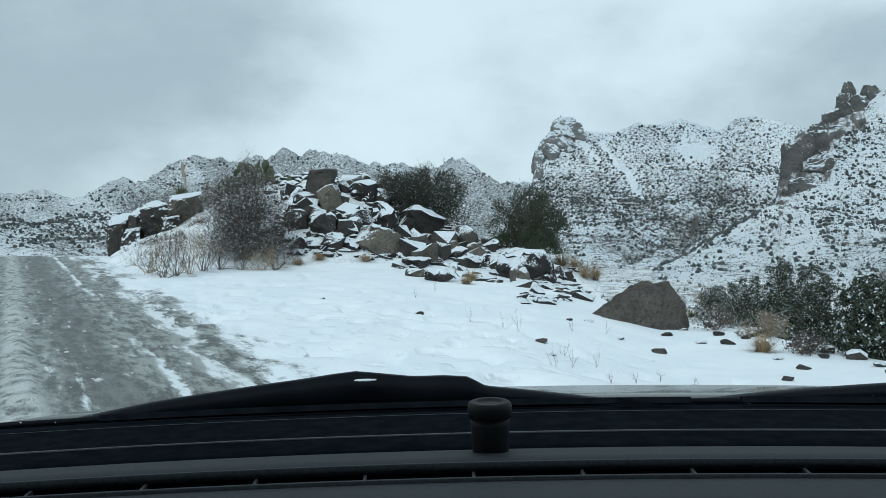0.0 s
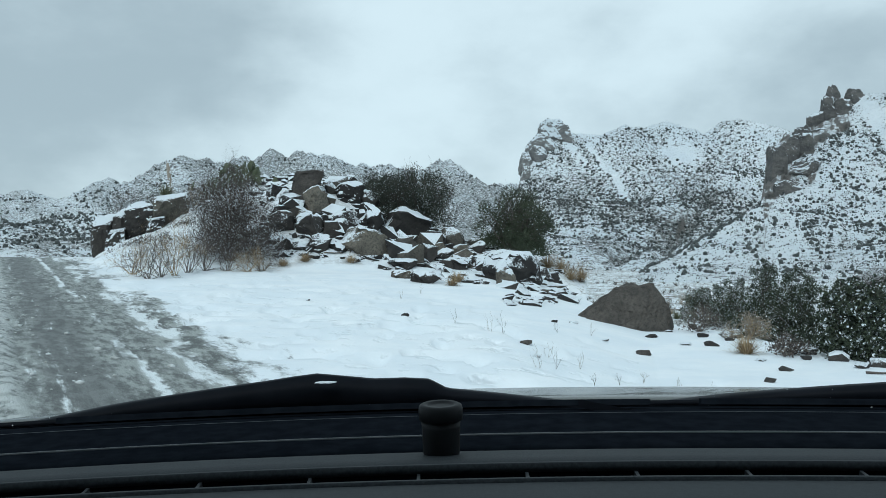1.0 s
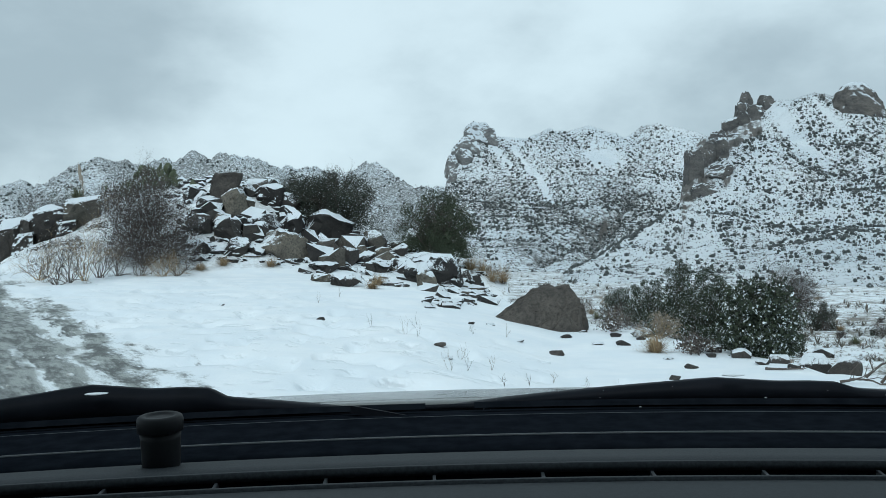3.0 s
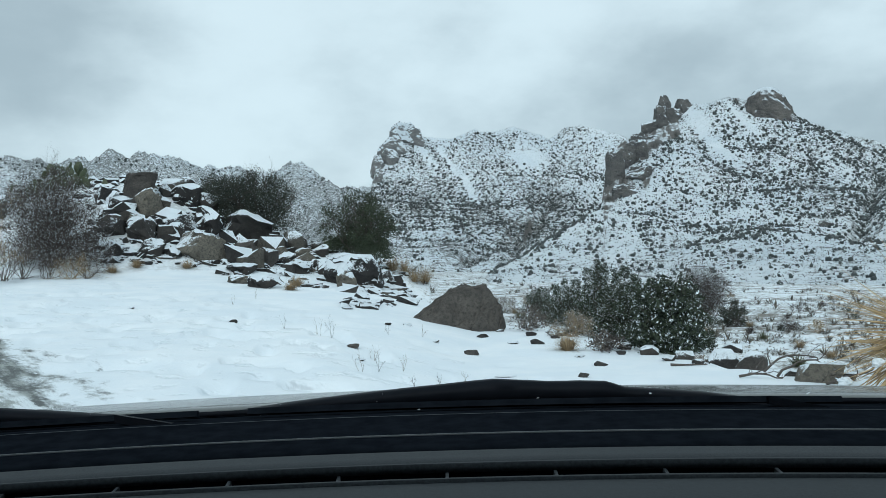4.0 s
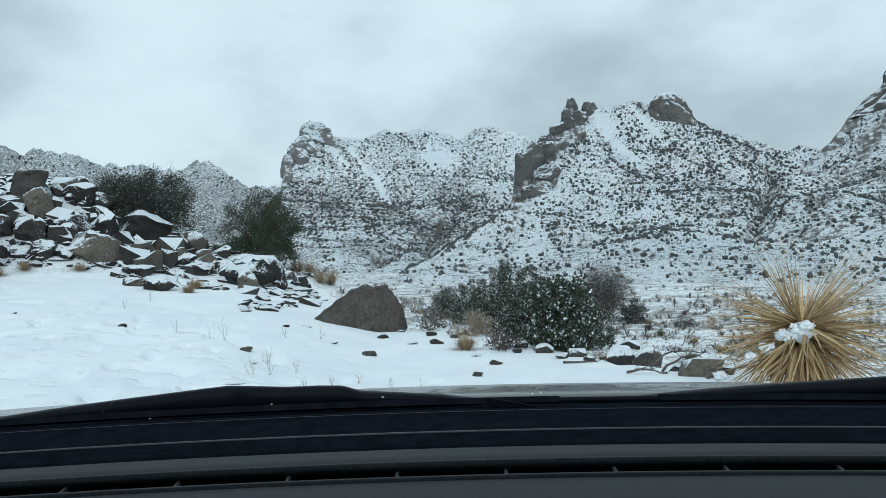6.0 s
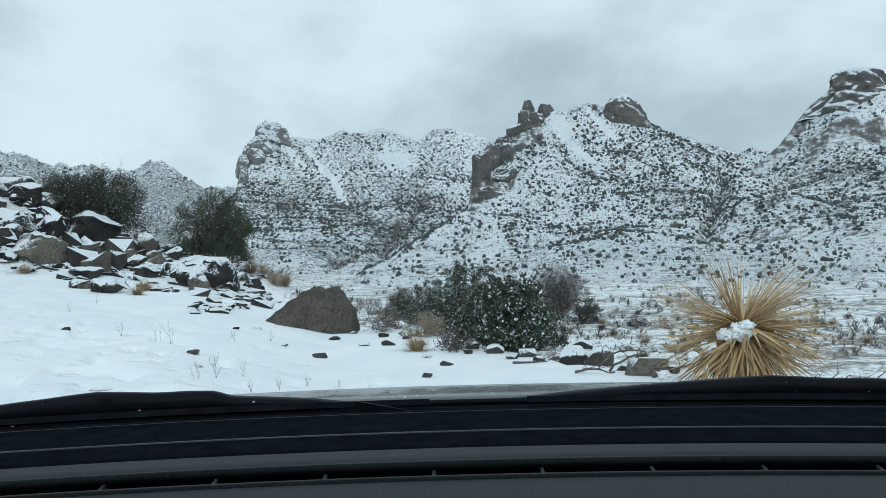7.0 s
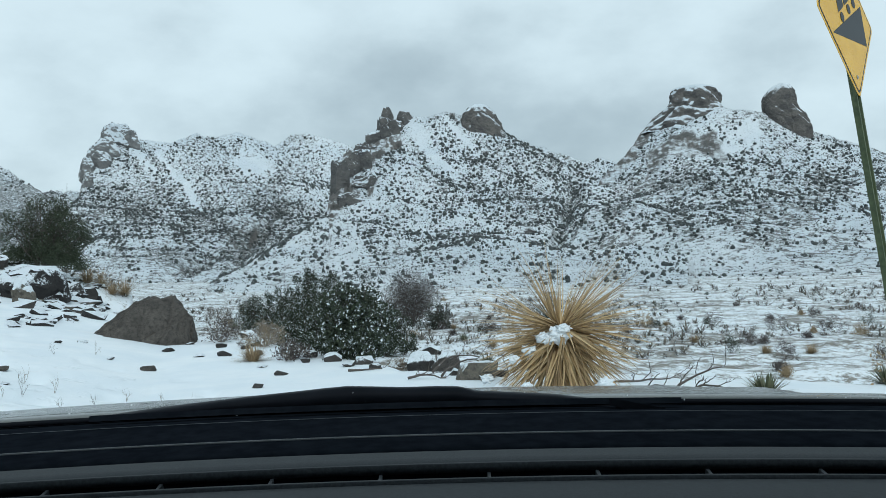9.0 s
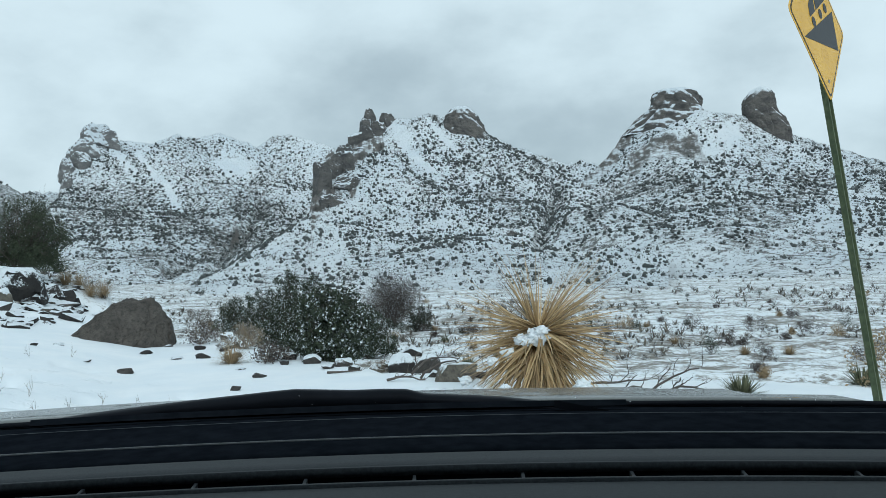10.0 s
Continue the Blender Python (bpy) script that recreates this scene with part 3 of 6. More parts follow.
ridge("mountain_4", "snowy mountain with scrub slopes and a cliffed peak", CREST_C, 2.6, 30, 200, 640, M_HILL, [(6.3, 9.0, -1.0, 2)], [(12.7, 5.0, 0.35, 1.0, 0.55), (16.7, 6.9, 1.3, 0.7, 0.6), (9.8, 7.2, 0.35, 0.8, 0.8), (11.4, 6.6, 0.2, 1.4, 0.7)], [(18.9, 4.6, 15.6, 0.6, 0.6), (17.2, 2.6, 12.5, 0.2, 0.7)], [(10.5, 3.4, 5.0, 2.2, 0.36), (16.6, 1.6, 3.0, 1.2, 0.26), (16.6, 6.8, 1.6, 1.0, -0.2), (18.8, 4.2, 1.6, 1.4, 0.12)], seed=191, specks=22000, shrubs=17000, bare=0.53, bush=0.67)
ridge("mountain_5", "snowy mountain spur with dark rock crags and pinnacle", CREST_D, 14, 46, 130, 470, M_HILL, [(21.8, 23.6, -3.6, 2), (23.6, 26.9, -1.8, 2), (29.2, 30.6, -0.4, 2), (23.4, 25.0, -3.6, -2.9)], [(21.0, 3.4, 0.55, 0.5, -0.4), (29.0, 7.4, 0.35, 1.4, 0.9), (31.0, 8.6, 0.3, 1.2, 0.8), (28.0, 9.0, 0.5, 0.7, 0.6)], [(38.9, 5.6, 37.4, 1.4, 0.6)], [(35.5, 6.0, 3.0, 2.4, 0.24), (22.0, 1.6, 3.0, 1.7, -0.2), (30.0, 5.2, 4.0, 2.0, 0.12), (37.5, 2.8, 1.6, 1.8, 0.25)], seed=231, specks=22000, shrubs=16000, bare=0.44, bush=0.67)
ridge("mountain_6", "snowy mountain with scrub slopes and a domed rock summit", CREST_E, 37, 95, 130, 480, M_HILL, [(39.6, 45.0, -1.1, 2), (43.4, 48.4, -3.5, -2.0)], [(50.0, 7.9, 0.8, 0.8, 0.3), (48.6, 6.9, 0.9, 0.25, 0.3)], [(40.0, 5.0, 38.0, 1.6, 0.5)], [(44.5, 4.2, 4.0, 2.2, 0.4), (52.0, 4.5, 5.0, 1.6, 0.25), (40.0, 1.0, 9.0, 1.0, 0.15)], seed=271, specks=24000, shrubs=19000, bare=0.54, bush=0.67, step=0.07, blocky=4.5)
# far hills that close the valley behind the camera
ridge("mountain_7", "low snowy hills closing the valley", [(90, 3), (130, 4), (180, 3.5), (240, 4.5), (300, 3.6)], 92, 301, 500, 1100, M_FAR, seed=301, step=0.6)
# scrub of the valley floor


def tufts(name, label, where, size, material, spikes=22):
    """Small ragged brush: thin blades standing out of one root, many roots as one sheet of growth."""
    n = len(where)
    a, e = rng.uniform(0, 2 * np.pi, (n, spikes)), rng.uniform(0.15, 1.5, (n, spikes))
    ln = size[:, None] * rng.uniform(0.5, 1.2, (n, spikes))
    tip = np.stack([np.cos(a) * np.cos(e) * 1.2, np.sin(a) * np.cos(e) * 1.2, np.sin(e) * 0.8], -1) * ln[..., None]
    side = np.stack([-np.sin(a), np.cos(a), 0 * a], -1) * (ln * 0.07)[..., None]
    mid = tip * 0.45
    root = where[:, None] + tip * 0.05
    v = np.stack([root, root + mid + side, root + tip, root + mid - side], 2)
    ob = mesh(name, v.reshape(-1, 3), np.arange(n * spikes * 4).reshape(-1, 4), material)
    return tagged(ob, label, "shrubs", kind="stuff")


n_v = 18000
v_az, v_r = rng.uniform(6, 64, n_v), 1 / (1 / 260 + (1 / 15 - 1 / 260) * rng.random(n_v) ** 1.2)
vx, vy = site(v_az, v_r)
ok = (fbm(vx * 0.09, vy * 0.09, 4, 401) > 0.45) & (v_r > np.interp(v_az, EDGE_AZ, EDGE_R) + 4)
vx, vy = vx[ok], vy[ok]
tufts("valley_scrub", "low grey-brown scrub scattered over the snowy valley floor", np.stack([vx, vy, ground_z(vx, vy)], -1), (0.07 + 0.5 * rng.random(len(vx)) ** 5) * np.clip(0.3 + np.hypot(vx, vy) / 75, 0.5, 1.7), M_BRUSH)

# lumps of frozen slush thrown up beside the wheel tracks
M_SLUSH = plain("slush", (0.34, 0.34, 0.32), (0.70, 0.73, 0.74), 9.0, 0.7, relief=0.02)
sl_v, sl_f, sl_n = [], [], 0
for k in range(300):
    u, along_road = rng.choice([0.9, 1.95, 2.15, 3.6]) + rng.normal() * 0.3, rng.uniform(-6.0, 14.0)
    x = ROAD_X - u * math.cos(ROAD_TURN) - along_road * math.sin(ROAD_TURN)
    y = ROAD_Y - u * math.sin(ROAD_TURN) + along_road * math.cos(ROAD_TURN)
    s0 = 0.008 + 0.035 * rng.random() ** 4
    sl_v.append(BLOB_V * (s0 * rng.uniform(0.8, 1.6), s0 * rng.uniform(0.8, 1.6), s0 * 0.7) * rng.uniform(0.6, 1.25, (12, 1)) + (x, y, float(ground_z(x, y)) + 0.2 * s0))
    sl_f.append(BLOB_F + sl_n)
    sl_n += 12
tagged(mesh("slush", np.concatenate(sl_v), np.concatenate(sl_f), M_SLUSH, smooth=True), "grey lumps of frozen slush along the wheel tracks", "slush", kind="stuff")

# ---------------------------------------------------------------- the car, round the camera
CAR = Matrix.Translation(PIVOT) @ LEAN.to_4x4()
M_DASH = plain("dash_plastic", (0.024, 0.028, 0.032), (0.040, 0.045, 0.050), 300.0, 0.7, relief=0.001)
M_BLACK = plain("black_rubber", (0.0075, 0.0095, 0.013), (0.013, 0.016, 0.021), 40.0, 0.6, relief=0.001)
M_MOUNT = plain("matt_black_plastic", (0.004, 0.005, 0.006), (0.008, 0.009, 0.011), 60.0, 0.6, relief=0.001)
M_TRIM = plain("grey_trim", (0.04, 0.045, 0.05), (0.06, 0.066, 0.072), 90.0, 0.5)
M_PAINT = plain("wet_paint", (0.030, 0.034, 0.030), (0.055, 0.058, 0.050), 6.0, 0.24, relief=0.006, coat=0.25)
M_GLOSS = plain("black_gloss", (0.006, 0.0075, 0.0105), (0.011, 0.0125, 0.017), 12.0, 0.5)

M_MOUNT.node_tree.nodes["Principled BSDF"].inputs["Specular IOR Level"].default_value = 0.25
for dull in (M_DASH, M_BLACK, M_GLOSS):
    dull.node_tree.nodes["Principled BSDF"].inputs["Specular IOR Level"].default_value = 0.2 if dull is M_DASH else 0.06 if dull is M_GLOSS else 0.0


def drop_at(rho, el):
    return -rho * math.tan(radians(-el))


def sweep(profile, az0, az1, step=1.0, closed=True):
    """A bmesh of a section (metres ahead of the eye, height) carried round the bow of the windscreen from az0 to az1."""
    bm = bmesh.new()
    count = max(2, int(round((az1 - az0) / step)) + 1)
    rows = []
    for a in np.linspace(az0, az1, count):
        c, d = math.sin(radians(a)), math.cos(radians(a))
        rows.append([bm.verts.new(((rho + SWING) * c, (rho + SWING) * d, z)) for rho, z in profile])
    k = len(profile)
    for p, q in zip(rows, rows[1:]):
        for j in range(k if closed else k - 1):
            bm.faces.new((p[j], p[(j + 1) % k], q[(j + 1) % k], q[j]))
    if closed:
        bm.faces.new(rows[0])
        bm.faces.new(list(reversed(rows[-1])))
    bmesh.ops.recalc_face_normals(bm, faces=bm.faces)
    return bm


def box(bm, x0, x1, y0, y1, z0, z1):
    v = bmesh.ops.create_cube(bm, size=1)["verts"]
    for p in v:
        p.co = Vector(((x0 + x1) / 2 + p.co.x * (x1 - x0), (y0 + y1) / 2 + p.co.y * (y1 - y0), (z0 + z1) / 2 + p.co.z * (z1 - z0)))


def lathe(profile, sides=40):
    bm = bmesh.new()
    rows = [[bm.verts.new((r * math.cos(2 * math.pi * k / sides), r * math.sin(2 * math.pi * k / sides), z)) for k in range(sides)] for r, z in profile]
    for p, q in zip(rows, rows[1:]):
        for k in range(sides):
            bm.faces.new((p[k], p[(k + 1) % sides], q[(k + 1) % sides], q[k]))
    bm.faces.new(list(reversed(rows[0])))
    bm.faces.new(rows[-1])
    return bm


car = new("car")
car.matrix_world = CAR
tagged(car, "parked car with grey dashboard, black wipers and wet dark bonnet", "car")
A0, A1 = -20.0, 51.0


def ahead(a, rho, turn):
    """The point, x and y, on bearing a at rho metres from the eye when the car has turned so far."""
    u, v, t = rho * math.sin(radians(a)), rho * math.cos(radians(a)) + SWING, radians(turn)
    return u * math.cos(t) + v * math.sin(t), v * math.cos(t) - u * math.sin(t)


def dash_z(rho):
    return float(np.interp(rho, [0.42, 0.617, 0.672, 0.80], [-0.188, -0.1957, -0.2003, -0.2234]))


dash_far = [(0.30, -0.40), (0.40, -0.203), (0.42, -0.188)]
part("dashboard_rear", sweep(dash_far + [(0.612, dash_z(0.612)), (0.617, dash_z(0.617) - 0.004), (0.617, -0.27), (0.45, -0.42)], A0, A1), M_DASH, car, "grained dark grey dashboard plastic", True)
part("dashboard_front", sweep([(0.6735, -0.27), (0.6735, dash_z(0.672) - 0.004), (0.677, dash_z(0.677)), (0.74, dash_z(0.74)), (0.785, dash_z(0.785)), (0.797, dash_z(0.797)), (0.799, -0.27)], A0, A1), M_DASH, car, "grained dark grey dashboard plastic", True)
vent = part("defroster_vent", sweep([(0.618, -0.255), (0.6705, -0.255), (0.6715, -0.203), (0.673, -0.203), (0.673, -0.265), (0.618, -0.265)], A0, A1), M_BLACK, car, "long black defroster slot")
for name, rho in (("vent_rim", 0.617), ("vent_rim", 0.672)):
    z = dash_z(rho) - 0.001
    part(name, sweep([(rho - 0.0035, z - 0.004), (rho - 0.002, z + 0.003), (rho + 0.002, z + 0.003), (rho + 0.0035, z - 0.004)], A0, A1), M_DASH, vent, "", True)
part("vent_bar", sweep([(0.643, -0.215), (0.647, -0.214), (0.647, -0.224), (0.643, -0.224)], A0, A1), M_BLACK, vent)
for k in range(-10, 29):
    bm = bmesh.new()
    box(bm, -0.0013, 0.0013, SWING + 0.618, SWING + 0.6695, -0.227, -0.205)
    ob = part("vent_rib", bm, M_TRIM, vent)
    ob.matrix_local = Matrix.Rotation(radians(-(0.4 + 1.75 * k)), 4, "Z")
# windscreen base, cowl and bonnet
part("windscreen_frit", sweep([(0.80, -0.27), (0.803, -0.2240), (0.812, -0.2222), (0.88, -0.2245), (0.96, -0.226), (0.97, -0.26)], A0, A1), M_BLACK, car, "black band at the foot of the windscreen", True)
part("cowl", sweep([(0.96, -0.30), (0.965, drop_at(0.965, -13.5)), (1.0, drop_at(1.0, -13.15)), (1.06, drop_at(1.06, -13.0)), (1.16, drop_at(1.16, -12.6)), (1.2, -0.31)], A0, A1), M_BLACK, car, "black plastic cowl under the wipers", True)
# added grey strip, a highlight on the black band given as a solid line
part("glass_glint", sweep([(0.858, -0.2242), (0.859, -0.2225), (0.861, -0.2225), (0.862, -0.2244)], A0, A1), M_TRIM, car, "thin grey strip imitating a highlight along the windscreen foot", True)
# lighter strip added at the cowl's edge to imitate a reflected highlight
part("cowl_glint", sweep([(0.968, drop_at(0.968, -13.45)), (0.971, drop_at(0.971, -13.22)), (0.978, drop_at(0.978, -13.22)), (0.981, drop_at(0.981, -13.45))], A0, A1), M_TRIM, car, "thin grey strip imitating a highlight on the cowl edge", True)
part("cowl_lip", sweep([(1.09, drop_at(1.09, -12.75)), (1.093, drop_at(1.093, -12.45)), (1.10, drop_at(1.10, -12.45)), (1.104, drop_at(1.104, -12.8))], A0, A1), M_GLOSS, car, "", True)
hood_pts = [(1.22, -0.30), (1.24, drop_at(1.24, -12.5)), (1.45, drop_at(1.45, -12.0)), (1.75, drop_at(1.75, -11.62)), (2.05, drop_at(2.05, -11.5)), (2.25, drop_at(2.25, -11.75)), (2.36, drop_at(2.36, -13.5)), (2.40, -0.75), (2.34, -1.05), (2.25, -1.05), (2.25, -0.75), (1.22, -0.42)]
HEADING = Matrix.Rotation(radians(-MID), 4, "Z") @ Matrix.Translation((0, SWING, 0))


def squared(bm, half):
    """Draws the sides of a rounded front in to the car's width, falling away as wings."""
    for v in bm.verts:
        p = HEADING.inverted() @ v.co
        over = abs(p.x) - half
        if over > 0:
            p.x = math.copysign(half + 0.09 * math.tanh(over / 0.09), p.x)
            p.z -= 0.75 * over
            v.co = HEADING @ p
    return bm


part("bonnet", squared(sweep(hood_pts, -20, 51, 1.0), 1.6), M_PAINT, car, "dark wet bonnet with melting snow", True)


def wiper(turn, lift=1.0, lower=0.0):
    """A parked wiper: curved arm with a hump, rubber blade and pivot."""
    keys = [(-28.5, -11.80, -12.5), (-22, -11.10, -12.3), (-16.7, -10.72, -12.4), (-12.3, -10.40, -12.5), (-10.5, -10.22, -12.5), (-8.9, -10.10, -12.6), (-5.1, -10.60, -12.6), (-4.0, -10.62, -12.7),
            (-2.9, -10.62, -12.7), (-1.2, -10.75, -12.7), (0.0, -11.40, -12.7), (5, -11.95, -12.9), (9.9, -12.50, -13.3)]
    xs = np.arange(-28.5, 9.9, 0.4)
    top = np.interp(xs, [k[0] for k in keys], [k[1] for k in keys])
    top = -12.0 + (top + 12.0) * np.where(top > -12.0, lift, 1.0) - lower
    low = np.interp(xs, [k[0] for k in keys], [k[2] for k in keys]) - lower
    bm = bmesh.new()
    rows = []
    for a, t, l in zip(xs, top, low):
        ring = []
        for rho, el in ((1.085, l), (1.075, 0.5 * (l + t)), (1.085, t - 0.12), (1.10, t), (1.115, t - 0.1), (1.12, l)):
            ring.append(bm.verts.new((*ahead(a, rho / math.cos(radians(a)), turn), drop_at(rho / math.cos(radians(a)), el))))
        rows.append(ring)
    for p, q in zip(rows, rows[1:]):
        for j in range(6):
            bm.faces.new((p[j], p[(j + 1) % 6], q[(j + 1) % 6], q[j]))
    bm.faces.new(rows[0])
    bm.faces.new(list(reversed(rows[-1])))
    bmesh.ops.recalc_face_normals(bm, faces=bm.faces)
    arm = part("wiper", bm, M_GLOSS, car, "black wiper lying along the foot of the windscreen", True)
    part("blade", sweep([(1.045, drop_at(1.045, -12.75)), (1.05, drop_at(1.05, -12.35)), (1.06, drop_at(1.06, -12.35)), (1.065, drop_at(1.065, -12.8))], turn - 8.5, turn + 4.5), M_BLACK, arm, "black rubber blade")
    bm = bmesh.new()
    rows = []
    for a, el in zip(np.linspace(9.0, 18.6, 12), [-12.45, -12.6, -12.75, -12.9, -13.05, -13.2, -13.35, -13.5, -13.65, -13.8, -14.05, -14.4]):
        rows.append([bm.verts.new((*ahead(a, rho, turn), drop_at(rho, el) + h)) for rho, h in ((1.03, -0.006), (1.03, 0.004), (1.05, 0.004), (1.05, -0.006))])
    for p, q in zip(rows, rows[1:]):
        for j in range(4):
            bm.faces.new((p[j], p[(j + 1) % 4], q[(j + 1) % 4], q[j]))
    bmesh.ops.recalc_face_normals(bm, faces=bm.faces)
    part("wiper_link", bm, M_GLOSS, arm)


for turn, rise in ((0.9, 1.0), (15.0, 0.6), (30.2, 0.5)):
    wiper(turn, rise)
# flecks of snow caught on the wipers and cowl
g_f = np.random.default_rng(3)
fl_v, fl_f, fl_n = [], [], 0
for _ in range(220):
    a, rho = g_f.uniform(-12, 44), g_f.uniform(1.06, 1.14)
    x, y = polar(a, rho + SWING)
    s0 = 0.0003 + 0.0010 * g_f.random() ** 4
    fl_v.append(BLOB_V * (s0 * g_f.uniform(0.8, 2.2), s0, s0 * 0.7) * g_f.uniform(0.7, 1.2, (12, 1)) + (float(x), float(y), drop_at(rho, g_f.uniform(-13.0, -11.6)) + 0.001))
    fl_f.append(BLOB_F + fl_n)
    fl_n += 12
tagged(mesh("snow_fleck", np.concatenate(fl_v), np.concatenate(fl_f), M_SNOW, car, "small flecks of snow"), kind="stuff")
ball = bmesh.new()
bmesh.ops.create_icosphere(ball, subdivisions=3, radius=1)
unit_round, unit_faces = np.array([p.co[:] for p in ball.verts]), [[q.index for q in p.verts] for p in ball.faces]
ball.free()
lift_noise = 0.8 + 0.5 * fbm(unit_round[:, 0] * 2 + 3, unit_round[:, 1] * 2 + unit_round[:, 2], 3, 8)[:, None]
# slivers of snow caught behind the humps
for turn in (0.9, 15.0):
    v = unit_round * lift_noise * (0.014, 0.005, 0.0016)
    ob = mesh("snow_sliver", v, unit_faces, M_SNOW, car, "sliver of snow caught on the wiper", smooth=True)
    ob.matrix_local = Matrix.Translation((*ahead(-8.3, 1.073, turn), drop_at(1.073, -10.75))) @ Matrix.Rotation(radians(-turn), 4, "Z")
# cabin shell behind and above the windscreen
M_CABIN = plain("cabin_lining", (0.05, 0.05, 0.05), (0.07, 0.07, 0.07), 60.0, 0.9)


def panel_box(name, dims, material, soft=0.03, label="", shear=0.0):
    bm = bmesh.new()
    box(bm, *dims)
    bmesh.ops.bevel(bm, geom=bm.edges[:], offset=soft, segments=3, affect="EDGES")
    for v in bm.verts:
        v.co.x *= 1 - shear * (v.co.z + 0.2)
    ob = part(name, bm, material, car, label, True)
    ob.matrix_local = HEADING
    return ob


panel_box("roof", (-1.36, 1.36, -1.75, 0.26, 0.34, 0.42), M_PAINT, 0.038, "wet dark roof panel")
panel_box("headlining", (-1.30, 1.30, -1.70, 0.22, 0.325, 0.337), M_CABIN, 0.004)
panel_box("floor_pan", (-1.50, 1.50, -1.85, 0.24, -1.1, -1.02), M_CABIN, 0.02)
panel_box("tailgate", (-1.50, 1.50, -1.92, -1.84, -1.1, -0.16), M_PAINT, 0.035)
for s_x in (-1, 1):
    x0, x1 = sorted((s_x * 1.52, s_x * 1.59))
    panel_box("door", (x0, x1, -0.72, 0.42, -1.12, -0.20), M_PAINT, 0.03, "dark wet door panel")
    panel_box("rear_door", (x0, x1, -1.90, -0.735, -1.12, -0.20), M_PAINT, 0.03, "dark wet door panel")
    for y0 in (-0.76, -1.86):
        x0, x1 = sorted((s_x * 1.485, s_x * 1.54))
        panel_box("pillar", (x0, x1, y0, y0 + 0.09, -0.22, 0.36), M_CABIN, 0.012, "", 0.24)
    for y0 in (-1.45, 1.62):
        wheel = part("wheel", lathe([(0.10, 0.0), (0.30, 0.0), (0.345, 0.03), (0.35, 0.10), (0.345, 0.18), (0.30, 0.21), (0.10, 0.21)], 36), M_BLACK, car, "black tyre", True)
        wheel.matrix_local = HEADING @ Matrix.Translation((s_x * 1.42 - (0.105), y0, -1.20)) @ Matrix.Rotation(radians(90), 4, "Y")
        part("rim", lathe([(0.05, -0.004), (0.20, -0.004), (0.215, 0.01), (0.215, 0.20), (0.20, 0.214), (0.05, 0.214)], 24), M_TRIM, wheel, "grey wheel rim")
# small black holder on the dashboard
holder = new("dash_mount")
hx, hy = ahead(1.8, 0.775, 0.3)
holder.matrix_world = CAR @ Matrix.Translation((hx, hy, dash_z(0.775)))
tagged(holder, "small black round mount standing on the dashboard", "phone mount")


part("stem", lathe([(0.0165, 0.0), (0.0172, 0.002), (0.0180, 0.026), (0.0185, 0.032)]), M_MOUNT, holder, "", True)
part("cap", lathe([(0.0185, 0.0325), (0.0205, 0.0335), (0.0208, 0.043), (0.0198, 0.0465), (0.0175, 0.0478), (0.013, 0.0474), (0.012, 0.0462), (0.004, 0.0460)]), M_MOUNT, holder, "ribbed black cap", True)

# ---------------------------------------------------------------- rocks


def spot(az, el, far=40.0):
    """The place on the ground that lies on this bearing and height angle from its vantage."""
    r = np.arange(4.0, 90.0, 0.05)
    x, y = site(az, r)
    hit = np.nonzero(vantage(az)[2] + r * math.tan(radians(el)) <= ground_z(x, y, False))[0]
    d = float(r[hit[0]]) if len(hit) else far
    x, y = site(az, d)
    return Vector((float(x), float(y), float(ground_z(x, y)))), d


def unit_sphere(level):
    bm = bmesh.new()
    bmesh.ops.create_icosphere(bm, subdivisions=level, radius=1)
    v, f = np.array([p.co[:] for p in bm.verts]), [[q.index for q in p.verts] for p in bm.faces]
    bm.free()
    return v, f


SPHERES = {k: unit_sphere(k) for k in (2, 3, 4, 5)}


def lumpy(v, amp, freq, seed):
    o = Vector((seed * 3.17, seed * 1.31, seed * 2.23))
    return np.array([1 + amp * noise.fractal(Vector(p) * freq + o, 0.8, 2.1, 4) for p in v])[:, None]


def bedded(seed, level=4, square=0.4, cuts=9, ledge=0.06, beds=5.0, taper=0.15, flat=1.0):
    """A block of layered rock in a unit box: split faces, ledges, a broken top."""
    g = np.random.default_rng(seed)
    v, f = SPHERES[level]
    v = v.copy()
    v[:, :2] = v[:, :2] / (np.abs(v[:, :2]).max(1, keepdims=True) + 1e-6) ** square
    v[:, 2] = np.sign(v[:, 2]) * np.abs(v[:, 2]) ** 0.75
    for _ in range(cuts):
        n = g.normal(size=3) * (1, 1, 0.55)
        n /= np.linalg.norm(n)
        v = v - np.clip(v @ n - g.uniform(0.5, 0.85), 0, None)[:, None] * n
    v = v * lumpy(v, 0.14, 1.5, seed) * lumpy(v, 0.06, 4.0, seed + 5)
    wave = np.array([noise.noise(Vector(p) * 1.3 + Vector((seed, 0, 0))) for p in v])
    layer = np.floor((v[:, 2] + 0.22 * wave) * beds)
    v[:, :2] *= (1 + ledge * np.sin(layer * 12.9898 + seed))[:, None]
    v[:, :2] *= 1 - taper * (v[:, 2:3] + 1) / 2
    v[:, 2] = np.minimum(v[:, 2], flat * v[:, 2].max()) + 0.1 * np.clip(v[:, 2] - flat * v[:, 2].max(), 0, None)
    v = v * lumpy(v, 0.025, 9.0, seed + 11)
    v = (v - v.min(0)) / (v.max(0) - v.min(0))
    v[:, :2] -= 0.5
    return v, f


